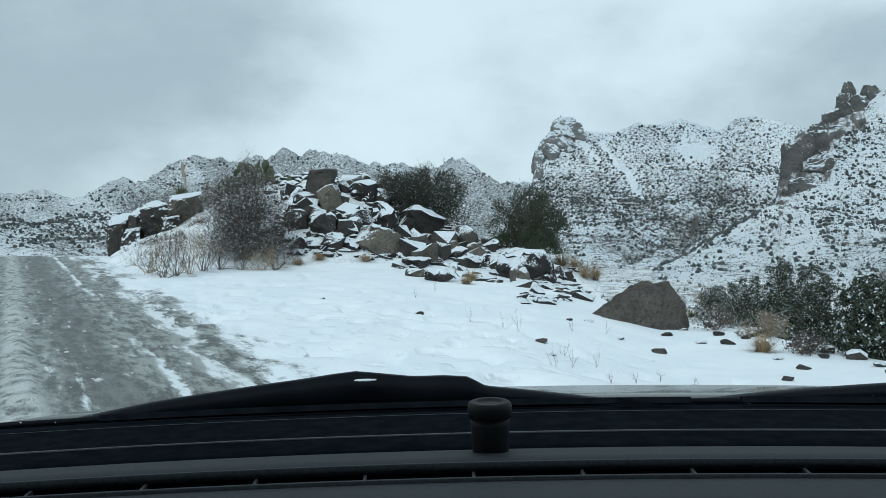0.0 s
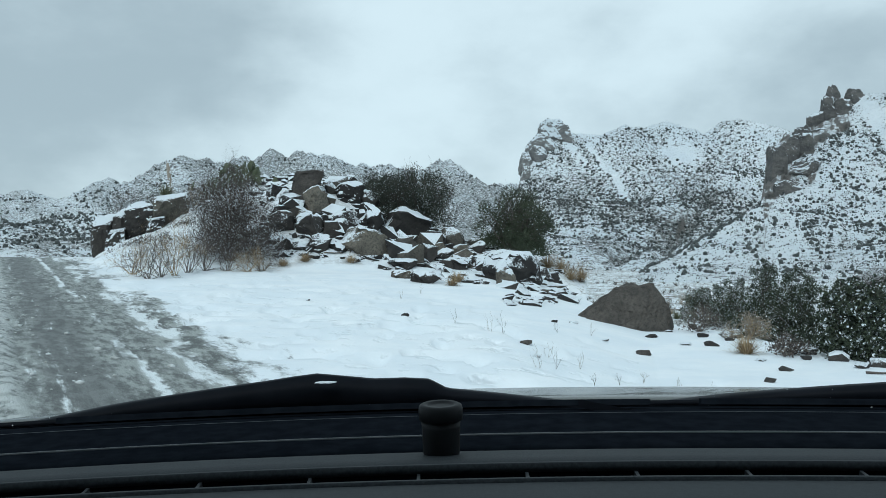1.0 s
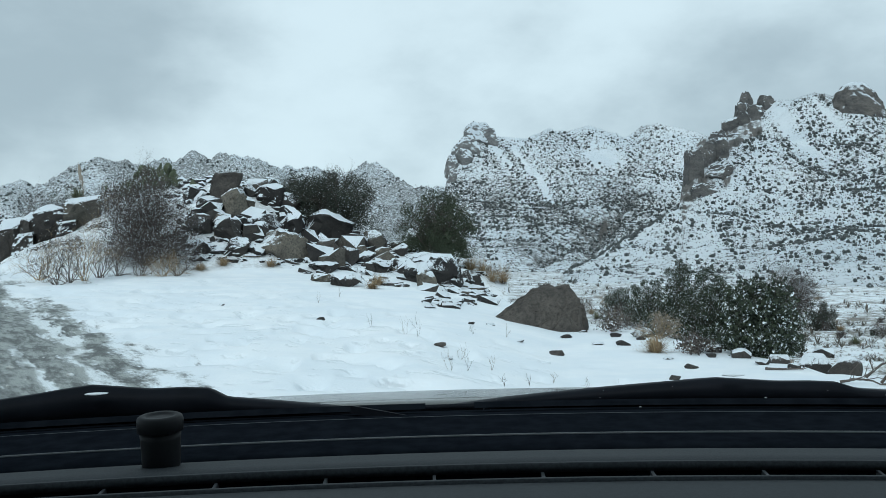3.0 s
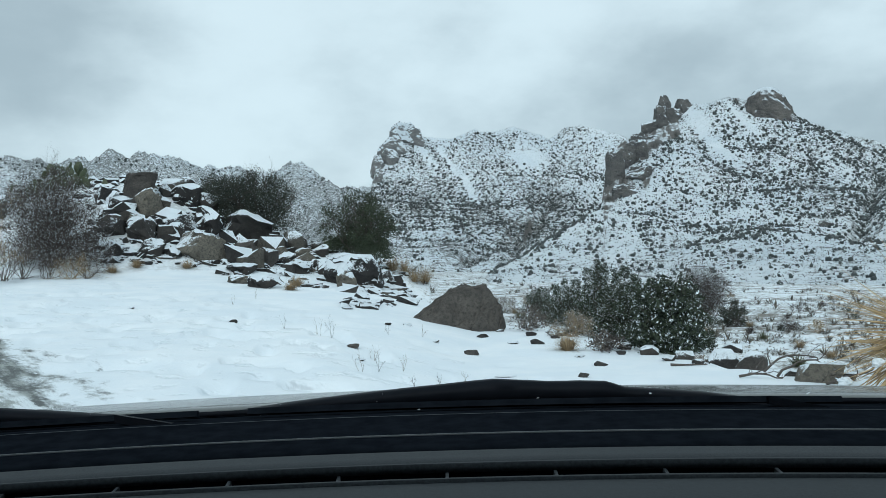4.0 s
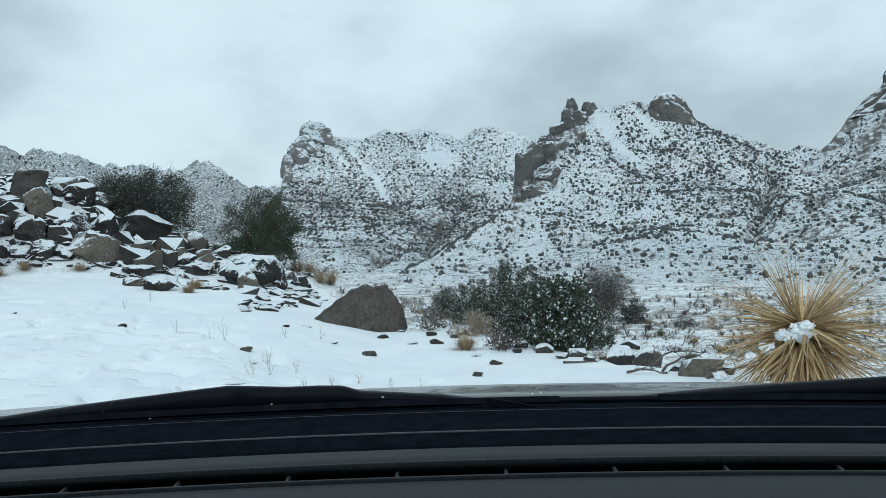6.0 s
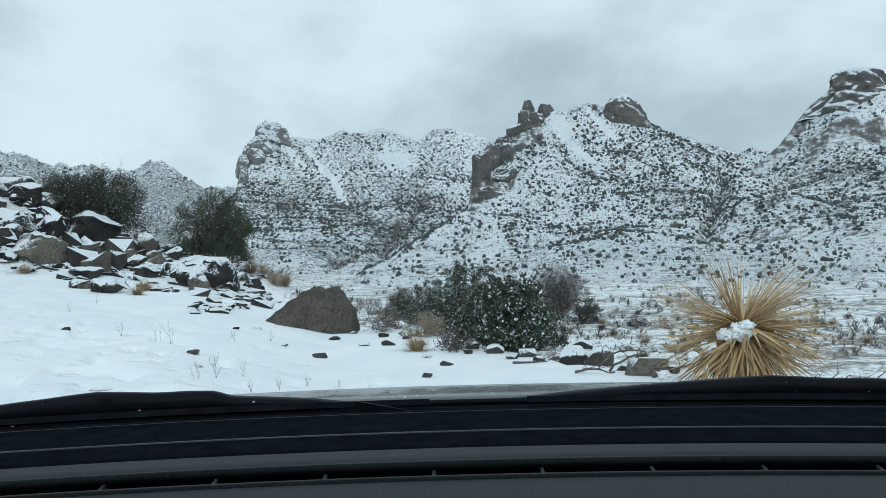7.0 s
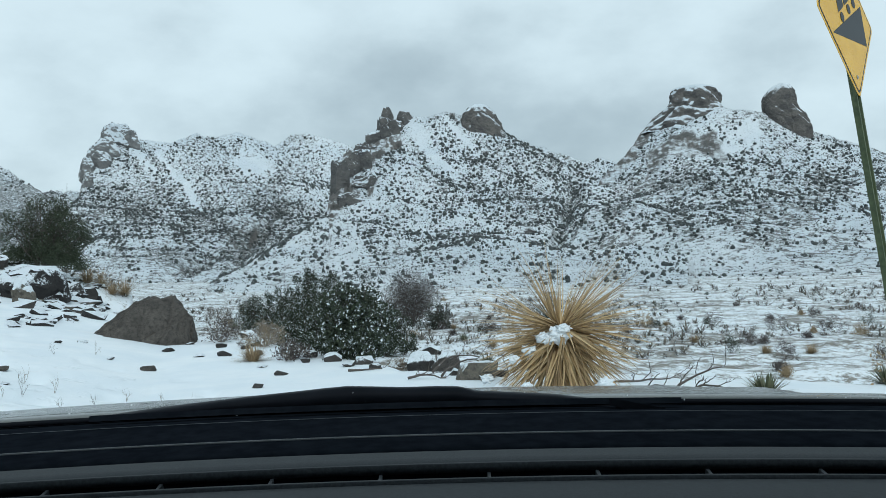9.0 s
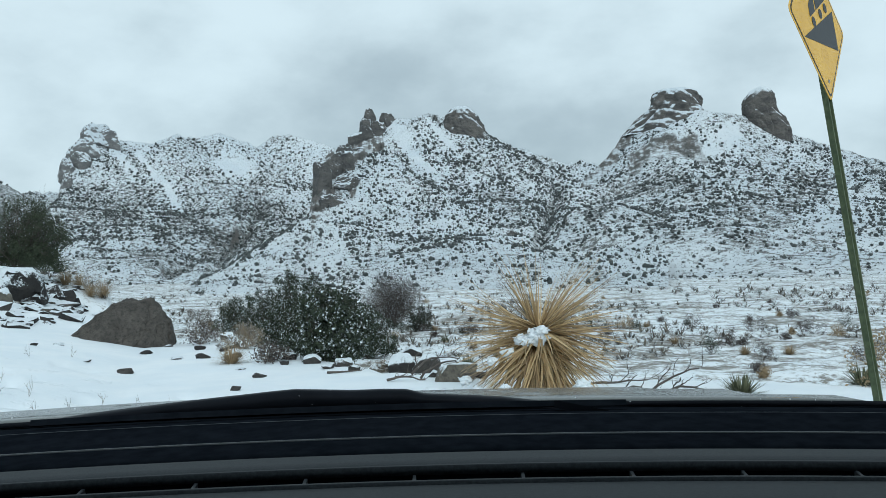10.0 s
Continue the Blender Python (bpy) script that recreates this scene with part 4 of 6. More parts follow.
def split_rock(a, e, wide, tall, deep=None, seed=1, material=None, label="dark angular rock capped with snow", group="rocks of the outcrop", dip=0.0, points=16, round_off=0.045, sunk=0.2, name="", place=None, worn=False):
    """A broken block with flat faces, worn edges and a sunken foot; dip leans its beds down to the right."""
    g = np.random.default_rng(seed)
    where, d = place or spot(a, e, 0.95 * KNOLL_R)
    deep = deep or wide * g.uniform(0.6, 0.95)
    p = g.normal(size=(points, 3))
    p = p / np.abs(p).max(1, keepdims=True) ** 0.75 / np.linalg.norm(p, axis=1, keepdims=True) ** 0.25
    span = p.max(0) - p.min(0)
    p = (p - p.min(0)) / span - (0.5, 0.5, 0)
    p[:, 0] += g.uniform(-0.2, 0.2) * p[:, 2]
    p = p * (wide, deep, tall * (1 + sunk))
    bm = bmesh.new()
    for q in p:
        bm.verts.new(q)
    out = bmesh.ops.convex_hull(bm, input=bm.verts[:])
    bmesh.ops.delete(bm, geom=list({v for v in out["geom_interior"] if isinstance(v, bmesh.types.BMVert)}), context="VERTS")
    bmesh.ops.dissolve_limit(bm, angle_limit=radians(9), verts=bm.verts[:], edges=bm.edges[:])
    if round_off:
        bmesh.ops.bevel(bm, geom=bm.edges[:], offset=round_off * min(wide, tall), segments=1, affect="EDGES")
    if worn:
        bmesh.ops.triangulate(bm, faces=bm.faces[:])
        bmesh.ops.subdivide_edges(bm, edges=[q for q in bm.edges if q.calc_length() > 0.14 * wide], cuts=3, use_grid_fill=True)
        for v in bm.verts:
            q = v.co / wide
            v.co += Vector((1, 1, 0.8)) * (wide * (0.10 * noise.fractal(q * 2.6 + Vector((seed, 3, 1)), 0.8, 2.1, 4) + 0.03 * noise.fractal(q * 9.0 + Vector((1, seed, 5)), 0.8, 2.1, 2)))
    me = bpy.data.meshes.new("rock")
    bm.to_mesh(me)
    bm.free()
    me.materials.append(material or M_ROCK)
    me.shade_smooth()
    me.set_sharp_from_angle(angle=radians(28))
    ob = new(name or ("rock" if wide < 1.6 else "boulder"), me)
    ob.matrix_world = pose(where.x, where.y, where.z, 0, 0, -a) @ pose(0, 0, -tall * sunk, g.uniform(-7, 7), dip, g.uniform(-14, 14))
    return tagged(ob, label, "rock", group)


M_PALE = stone("tan_rock", (0.075, 0.069, 0.057), (0.21, 0.187, 0.15), 0.52, 0.72)
ROCK_LABELS = ("dark angular rock capped with snow", "tan weathered rock with snow in its hollows", "bare brown boulder high on the snowy knoll")
# bearing, height angle of foot and top, degrees wide, tint, dip
KNOLL = [
    (-8.67, 4.01, 5.92, 2.29, 3, 8), (-7.65, 2.79, 4.75, 1.72, 2, -30), (-5.99, 4.72, 5.84, 1.35, 1, 10), (-4.74, 2.03, 3.73, 1.86, 1, 12),
    (-2.66, 1.64, 3.58, 3.19, 1, 28), (-4.81, 0.48, 2.18, 3.25, 2, 12), (-8.3, 0.63, 1.78, 1.68, 1, 10), (-10.31, 0.63, 1.58, 1.28, 1, 0),
    (-8.65, 1.63, 2.94, 1.94, 1, 18), (-10.44, 2.27, 3.3, 1.77, 1, 5), (-10.67, 3.07, 3.68, 0.9, 1, 0), (-7.17, 2.17, 2.94, 0.96, 1, 10),
    (-6.6, 1.87, 2.72, 1.23, 1, 20), (-2.25, 0.28, 1.41, 1.87, 3, 10), (-2.89, 0.2, 0.94, 0.85, 2, 0), (-1.75, -0.07, 0.63, 1.32, 1, 5)]
KNOLL += [
    (0.74, 0.63, 2.34, 1.63, 2, -4), (-0.54, 0.32, 1.18, 1.48, 1, 0), (0.1, 0.16, 0.94, 1.71, 1, 8), (1.31, 0.12, 0.94, 1.24, 2, -10),
    (2.44, 0.32, 1.17, 1.24, 1, 8), (2.37, 2.03, 2.72, 1.24, 2, 0), (4.4, -1.86, -0.54, 1.47, 2, -20), (3.4, -1.2, -0.5, 1.0, 2, 6),
    (-1.12, -1.7, -0.77, 2.26, 1, 4), (-2.54, -1.43, -0.77, 1.67, 2, 5)]
KNOLL += [
    (-6.23, 3.95, 5.26, 2.0, 1, 30), (-5.15, 3.49, 4.5, 1.93, 1, 25), (-8.57, 1.63, 2.28, 0.95, 1, 0),
    (-11.75, 0.93, 2.26, 1.12, 1, 0), (2.63, -0.62, 0.24, 2.13, 1, 8), (0.71, -0.54, 0.09, 2.33, 1, 4), (-2.75, -0.61, -0.03, 2.33, 1, 4),
    (-6.82, 0.55, 1.13, 1.54, 1, 4), (-4.68, 2.18, 3.19, 1.74, 1, 14), (4.91, -1.66, 0.66, 4.16, 1, 8)]
for k, (a, e, top, wide, tint, dip) in enumerate(KNOLL):
    w_d = spot(a, e, 0.95 * KNOLL_R)[1]
    w, h = w_d * radians(wide) * 0.92, w_d * (math.tan(radians(top)) - math.tan(radians(e)))
    split_rock(a, e, w, h * (0.6 if e < -2.4 else 0.95), min(w, 1.6), 100 + k, (M_ROCK, M_PALE, M_BOULDER)[tint - 1], ROCK_LABELS[tint - 1], dip=dip * 0.7, points=22, worn=True, sunk=0.4)
# low rubble ledges reaching out over the verge
g_l = np.random.default_rng(15)
for k in range(34):
    a = g_l.uniform(3.2, 9.2)
    e = -3.25 + 0.16 * (a - 4.5) * (a > 4.5) + g_l.normal() * 0.16 - (0.0 if k % 3 else -0.6)
    w = g_l.uniform(0.2, 0.46)
    split_rock(a, e, w, w * g_l.uniform(0.22, 0.4), seed=250 + k, dip=g_l.uniform(-4, 10), points=14, round_off=0.0, sunk=0.5)
# smaller broken pieces between them
g_r = np.random.default_rng(5)
for k in range(185):
    a = g_r.uniform(-12.0, 8.5)
    top = float(np.interp(a, [-12, -9.5, -6, -3, 0, 4, 8.5], [3.6, 5.0, 4.4, 3.0, 1.2, -0.2, -1.9]))
    low = float(np.interp(a, [-12, -6, -3, 3, 8.5], [0.3, 0.0, -1.3, -1.9, -3.0]))
    e = low + (top - low) * g_r.random() ** 0.95
    w = 0.2 + 0.85 * g_r.random() ** 2.4
    flat_bit = e < low + 0.9
    w = min(w, 0.5) if flat_bit else w
    split_rock(a, e, w * (1.3 if flat_bit else 1.0), w * (g_r.uniform(0.2, 0.36) if flat_bit else g_r.uniform(0.45, 0.85)), seed=300 + k, material=M_PALE if g_r.random() < 0.14 else M_ROCK, dip=g_r.uniform(-6, 24), points=13, round_off=0.0, sunk=0.45)
# loose rubble filling the gaps
rub_v, rub_f, rub_n = [], [], 0
for k in range(1100):
    a = g_r.uniform(-12.0, 8.5)
    r = KNOLL_R * g_r.uniform(0.79, 0.98)
    x, y = site(a, r)
    s0 = 0.04 + 0.20 * g_r.random() ** 2.2
    rub_v.append(BLOB_V * (s0 * g_r.uniform(0.8, 1.8), s0, s0 * 0.7) * g_r.uniform(0.5, 1.2, (12, 1)) + (float(x), float(y), float(ground_z(x, y)) + 0.1 * s0))
    rub_f.append(BLOB_F + rub_n)
    rub_n += 12
tagged(mesh("rubble", np.concatenate(rub_v), np.concatenate(rub_f), M_ROCK), "loose dark rubble showing through the knoll's snow", "rubble", kind="stuff")
# the ledge that ends the knoll over the road
for k, (a, e, top, wide, tint, d) in enumerate([(-21.15, -0.6, 2.85, 1.7, 1, 31.0), (-20.0, 0.3, 3.25, 1.7, 1, 31.0), (-18.87, 1.2, 3.8, 2.2, 1, 30.6), (-17.3, 2.0, 4.3, 2.2, 2, 30.4), (-18.3, 1.4, 2.7, 1.3, 1, 29.8), (-20.6, 0.0, 2.0, 1.3, 1, 30.2)]):
    d *= KNOLL_R / 30.5
    x, y = site(a, d)
    low = vantage(a)[2] + d * math.tan(radians(e)) - 0.4
    v, f = bedded(520 + k, 5, 0.75, 4, 0.03, 3.0, 0.05, 0.62)
    v[:, 2] *= 1 - 0.2 * np.clip(0.55 - v[:, 1], 0, 1) * smooth01((v[:, 2] - 0.3) / 0.5)
    v[:, 2] /= v[:, 2].max()
    v = v * (d * radians(wide) * 1.1, 1.9, vantage(a)[2] + d * math.tan(radians(top)) - low)
    v[:, 2] += 0.22 * v[:, 0]
    ob = mesh("boulder", v, f, M_PALE if tint == 2 else M_ROCK, smooth=True)
    ob.data.set_sharp_from_angle(angle=radians(38))
    ob.matrix_world = pose(float(x), float(y), low, 0, 0, -a)
    tagged(ob, "tan ledge block with snow on its shelf" if tint == 2 else "dark cliff block with a snow-covered shelf", "rock", "blocks of the roadside ledge")
# the big bare boulder on the verge: a wedge with a long back, a sloping crown and a steep end
bm = bmesh.new()
for q in ((-1.10, -0.45, -0.2), (-1.16, 0.2, -0.2), (-0.75, 0.8, -0.2), (0.8, 0.85, -0.2), (1.06, 0.2, -0.2), (1.0, -0.6, -0.2), (0.1, -0.95, -0.2), (-0.7, -0.85, -0.2), (-0.98, -0.3, 0.22), (-0.55, -0.6, 0.42),
          (-0.30, -0.15, 0.74), (0.0, -0.3, 0.93), (0.08, 0.3, 0.97), (0.56, -0.2, 0.96), (0.64, 0.3, 0.90), (0.92, -0.3, 0.56), (0.98, -0.35, 0.28), (0.5, -0.78, 0.36), (-0.45, 0.5, 0.5), (0.92, 0.25, 0.45)):
    bm.verts.new(q)
bmesh.ops.convex_hull(bm, input=bm.verts[:])
bmesh.ops.bevel(bm, geom=bm.edges[:], offset=0.05, segments=2, affect="EDGES")
bmesh.ops.triangulate(bm, faces=bm.faces[:])
bmesh.ops.subdivide_edges(bm, edges=bm.edges[:], cuts=3, use_grid_fill=True)
for v in bm.verts:
    v.co += v.co.normalized() * (0.085 * noise.fractal(v.co * 1.9 + Vector((4, 1, 7)), 0.8, 2.1, 4) + 0.06 * noise.fractal(v.co * 5.0, 0.8, 2.1, 4))
me = bpy.data.meshes.new("boulder")
bm.to_mesh(me)
bm.free()
me.materials.append(M_BOULDER)
me.shade_smooth()
me.set_sharp_from_angle(angle=radians(26))
big = new("boulder", me)
b_at, b_d = spot(11.7, -4.55)
big.matrix_world = pose(b_at.x, b_at.y, b_at.z - 0.06, 0, 0, -11) @ Matrix.Diagonal((b_d * radians(6.9) / 2.2, 0.85, b_d * radians(2.95) / 0.97, 1))
tagged(big, "large bare grey-brown boulder in the snow", "rock")
# stones in the snow of the verge: bearing, height angle, degrees wide
for k, (a, e, w) in enumerate([(19.06, -6.71, 0.73), (20.32, -7.16, 0.92), (13.2, -5.41, 0.85), (15.19, -5.82, 0.87), (16.67, -5.84, 0.96), (6.95, -4.43, 0.5), (8.3, -4.51, 0.64), (12.58, -6.43, 0.97), (4.52, -5.89, 0.88), (5.09, -6.78, 0.7),
                               (19.05, -8.01, 0.87), (20.66, -8.7, 1.08), (-8.9, -2.9, 0.4), (-3.6, -4.2, 0.8), (-2.9, -4.0, 0.6), (-7.6, -3.5, 0.5), (16.2, -5.3, 0.8), (17.8, -5.5, 0.7), (14.4, -5.0, 0.6), (18.6, -5.9, 0.9), (21.6, -6.5, 0.8), (10.2, -5.6, 0.5), (14.1, -4.6, 0.9)]):
    w_d = spot(a, e)[1]
    w = w_d * radians(w)
    split_rock(a, e, w, w * (0.26, 0.34, 0.3)[k % 3], seed=600 + k, material=M_BOULDER if k % 3 else M_ROCK, label="small dark stone half sunk in snow", group="stones in the verge snow", points=14, sunk=0.5)
# rocks along the edge: bearing, height angle, degrees wide, height over width, tint
for k, (a, e, w, h, tint) in enumerate([(28.6, -7.1, 2.0, 0.72, 1), (29.3, -6.3, 1.4, 0.5, 1), (30.2, -7.25, 2.0, 0.8, 1), (27.4, -6.9, 1.4, 0.5, 1), (23.37, -6.5, 1.25, 0.5, 1), (27.01, -6.9, 1.7, 0.34, 2), (32.66, -8.0, 2.7, 0.45, 2), (34.3, -7.8, 1.2, 0.5, 1), (25.4, -6.8, 1.2, 0.45, 1),
                                       (24.4, -6.9, 0.9, 0.4, 1), (31.4, -7.7, 1.0, 0.5, 1), (21.9, -6.2, 1.1, 0.45, 1), (18.0, -5.3, 1.5, 0.4, 2), (26.2, -7.1, 0.9, 0.4, 1), (20.2, -5.9, 1.1, 0.4, 2), (17.0, -4.8, 1.0, 0.5, 1)]):
    w = spot(a, e)[1] * radians(w)
    split_rock(a, e, w, h * w, seed=700 + k, sunk=0.3, points=18, material=(M_ROCK, M_PALE, M_BOULDER)[tint - 1], label=("dark rock with snow at the edge of the verge", "tan rock with snow on top", "bare brown rock at the edge of the verge")[tint - 1], group="rocks along the verge edge")


def crag(name, label, slope, material, lumps, seed, ledge=0.05, cuts=8, taper=0.22):
    """An outcrop of layered rock on a mountain: lumps of bearing, height angle of foot and top, degrees wide."""
    az, el, far = SLOPES[slope]
    all_v, all_f, base = [], [], 0
    for k, (a, e0, e1, wide) in enumerate(lumps):
        col = int(np.argmin(np.abs(az - a)))
        d = float(far[col, int(np.argmin(np.abs(el[col] - 0.5 * (e0 + e1))))])
        w = d * radians(wide) * 1.18
        d -= 0.15 * w
        low, high = d * math.tan(radians(e0)), d * math.tan(radians(e1))
        v, f = bedded(seed * 31 + k, 5, 0.5, cuts, ledge, 4.5 + (k % 3), taper)
        v = v * (w, w * 0.9, (high - low) * 1.22) + (0, 0, low - (high - low) * 0.22)
        turn = radians(a)
        x, y = v[:, 0] * math.cos(turn) + (v[:, 1] + d) * math.sin(turn), -v[:, 0] * math.sin(turn) + (v[:, 1] + d) * math.cos(turn)
        all_v.append(np.stack([x, y, v[:, 2] + EYE.z], -1))
        all_f += [[q + base for q in p] for p in f]
        base += len(v)
    ob = mesh(name, np.concatenate(all_v), all_f, material, smooth=True)
    ob.data.set_sharp_from_angle(angle=radians(40))
    return tagged(ob, label, "rock crag", kind="structure")


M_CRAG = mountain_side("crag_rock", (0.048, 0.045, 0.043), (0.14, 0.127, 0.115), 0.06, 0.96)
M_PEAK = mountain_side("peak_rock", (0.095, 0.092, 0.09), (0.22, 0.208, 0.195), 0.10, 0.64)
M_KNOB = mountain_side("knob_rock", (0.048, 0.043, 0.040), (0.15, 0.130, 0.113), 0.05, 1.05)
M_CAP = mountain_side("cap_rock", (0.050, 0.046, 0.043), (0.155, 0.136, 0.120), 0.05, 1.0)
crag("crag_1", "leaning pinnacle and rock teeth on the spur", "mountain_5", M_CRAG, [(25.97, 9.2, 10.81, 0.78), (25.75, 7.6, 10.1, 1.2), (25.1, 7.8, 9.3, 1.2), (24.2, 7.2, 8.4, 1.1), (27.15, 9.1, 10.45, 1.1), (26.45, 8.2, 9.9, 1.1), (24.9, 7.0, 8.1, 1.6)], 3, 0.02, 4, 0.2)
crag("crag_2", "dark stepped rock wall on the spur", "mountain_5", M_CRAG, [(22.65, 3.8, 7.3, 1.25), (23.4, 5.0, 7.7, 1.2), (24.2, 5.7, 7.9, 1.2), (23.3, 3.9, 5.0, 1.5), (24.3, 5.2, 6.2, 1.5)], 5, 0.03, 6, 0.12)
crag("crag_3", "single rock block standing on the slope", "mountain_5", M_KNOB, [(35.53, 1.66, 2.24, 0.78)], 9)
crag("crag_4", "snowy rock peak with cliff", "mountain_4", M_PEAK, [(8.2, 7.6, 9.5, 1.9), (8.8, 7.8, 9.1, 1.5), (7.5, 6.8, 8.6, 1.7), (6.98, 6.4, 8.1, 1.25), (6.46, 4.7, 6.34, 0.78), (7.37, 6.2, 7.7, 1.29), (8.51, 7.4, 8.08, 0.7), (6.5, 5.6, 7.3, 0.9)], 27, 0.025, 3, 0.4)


def rock_knob(name, label, slope, material, outline, seed, layers=64, sides=110):
    """A rounded summit block of massive rock: outline gives height angle, and bearings of its two sides."""
    az, el, far = SLOPES[slope]
    mid = 0.5 * (outline[0][1] + outline[0][2])
    col = int(np.argmin(np.abs(az - mid)))
    d = float(far[col, -1]) - 6.0
    e = np.linspace(outline[0][0], outline[-1][0], layers)
    left, right = (np.interp(e, [o[0] for o in outline], [o[c] for o in outline]) for c in (1, 2))
    half = 0.5 * np.radians(right - left) * d
    shift = np.radians(0.5 * (left + right) - mid) * d
    turn = np.linspace(0, 2 * np.pi, sides, endpoint=False)
    H, T = np.meshgrid(np.tan(np.radians(e)) * d, turn, indexing="ij")
    cx, cy = np.cos(T), np.sin(T)
    # massive beds with rounded lips, upright cracks and smaller hollows
    bed = np.abs(np.sin(H * 0.42 + 0.35 * half.max() * cx / 5 + 5.0 * fbm(cx * 1.3 + 4, cy * 1.3 + H * 0.06, 4, seed))) ** 0.5
    crack = 1 - np.abs(2 * fbm(cx * 2.1 + 9, cy * 2.1 + H * 0.05, 3, seed + 1) - 1)
    out = 0.95 + 0.055 * (bed - 0.6) + 0.34 * (fbm(cx * 1.6 + H * 0.09, cy * 1.6 + H * 0.07, 4, seed + 2) - 0.5) - 0.07 * smooth01((crack - 0.86) / 0.1) + 0.10 * (fbm(cx * 6 + H * 0.35, cy * 6 - H * 0.3, 3, seed + 4) - 0.5)
    X, Y = half[:, None] * out * cx + shift[:, None], half[:, None] * 0.8 * out * cy
    H = H + 0.9 * (fbm(X * 0.3, Y * 0.3, 3, seed + 3) - 0.5)
    a = radians(mid)
    V = np.stack([X * math.cos(a) + (Y + d) * math.sin(a), -X * math.sin(a) + (Y + d) * math.cos(a), H + EYE.z], -1).reshape(-1, 3)
    ids = np.arange(layers * sides).reshape(layers, sides)
    nxt = np.roll(ids, -1, 1)
    F = np.stack([ids[:-1], nxt[:-1], nxt[1:], ids[1:]], -1).reshape(-1, 4).tolist() + [ids[-1].tolist()]
    ob = mesh(name, V, F, material, smooth=True)
    ob.data.set_sharp_from_angle(angle=radians(50))
    return tagged(ob, label, "rock crag", kind="structure")


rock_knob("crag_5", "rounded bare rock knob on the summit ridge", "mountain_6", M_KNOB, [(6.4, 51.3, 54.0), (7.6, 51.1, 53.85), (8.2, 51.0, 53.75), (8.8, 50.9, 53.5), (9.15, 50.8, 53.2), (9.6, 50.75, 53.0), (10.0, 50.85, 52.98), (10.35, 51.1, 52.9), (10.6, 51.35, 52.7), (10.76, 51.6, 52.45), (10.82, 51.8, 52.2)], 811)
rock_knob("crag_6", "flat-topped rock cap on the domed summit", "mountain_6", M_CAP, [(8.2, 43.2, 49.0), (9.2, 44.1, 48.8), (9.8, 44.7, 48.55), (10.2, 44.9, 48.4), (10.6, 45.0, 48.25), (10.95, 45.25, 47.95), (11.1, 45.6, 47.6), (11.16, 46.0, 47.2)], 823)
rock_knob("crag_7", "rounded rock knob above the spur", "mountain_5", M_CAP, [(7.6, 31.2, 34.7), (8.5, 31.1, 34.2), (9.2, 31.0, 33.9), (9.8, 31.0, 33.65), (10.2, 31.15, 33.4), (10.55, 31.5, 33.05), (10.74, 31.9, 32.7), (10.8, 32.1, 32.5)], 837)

# ---------------------------------------------------------------- plants


def tubes(segs, sides=3):
    """Verts and faces of many thin tapered stems: rows of start, end, and both radii."""
    s = np.asarray(segs)
    a, b, ra, rb = s[:, 0:3], s[:, 3:6], s[:, 6:7], s[:, 7:8]
    d = b - a
    d = d / (np.linalg.norm(d, axis=1, keepdims=True) + 1e-9)
    ref = np.where(np.abs(d[:, 2:3]) > 0.9, [[1.0, 0, 0]], [[0, 0, 1.0]])
    u = np.cross(d, ref)
    u = u / (np.linalg.norm(u, axis=1, keepdims=True) + 1e-9)
    w = np.cross(d, u)
    ang = np.arange(sides) * 2 * np.pi / sides
    ring = np.cos(ang)[None, :, None] * u[:, None] + np.sin(ang)[None, :, None] * w[:, None]
    v = np.concatenate([a[:, None] + ring * ra[:, None], b[:, None] + ring * rb[:, None]], 1)
    k = np.arange(sides)
    f = np.stack([k, (k + 1) % sides, (k + 1) % sides + sides, k + sides], -1)
    f = f[None] + (np.arange(len(s)) * 2 * sides)[:, None, None]
    return v.reshape(-1, 3), f.reshape(-1, 4)


def grow(g, stems, height, width, levels, thick, kink=0.28, lift=0.10, kids=2, nodes=4):
    """Stems that fork again and again; gives their pieces and the points of the finest ones."""
    segs, tips = [], []
    todo = []
    for _ in range(stems):
        a, t = g.uniform(0, 2 * math.pi), g.random() ** 0.7
        aim = np.array([math.cos(a) * width * 0.5 * t, math.sin(a) * width * 0.5 * t, height * g.uniform(0.7, 1.0) * math.sqrt(max(0.15, 1 - 0.75 * t * t))])
        base = np.array([math.cos(a), math.sin(a), 0]) * width * 0.05 * g.random()
        todo.append((base, aim / np.linalg.norm(aim), np.linalg.norm(aim) * 0.62, thick * g.uniform(0.6, 1), 0))
    while todo:
        p, d, length, rad, lev = todo.pop()
        for k in range(nodes):
            d = d + g.normal(size=3) * kink + np.array([0, 0, lift])
            d = d / np.linalg.norm(d)
            q = p + d * length / nodes
            if q[2] < 0.02:
                q[2] = 0.02
            r2 = rad * (1 - 0.55 / nodes * (1 if lev < levels else 1.5))
            segs.append((*p, *q, rad, max(r2, 0.0012)))
            p, rad = q, r2
            if lev == levels:
                tips.append(q)
            elif k:
                for _ in range(kids):
                    c = d + g.normal(size=3) * 0.55
                    todo.append((p, c / np.linalg.norm(c), length * g.uniform(0.35, 0.6), rad * 0.55, lev + 1))
    return segs, np.array(tips)


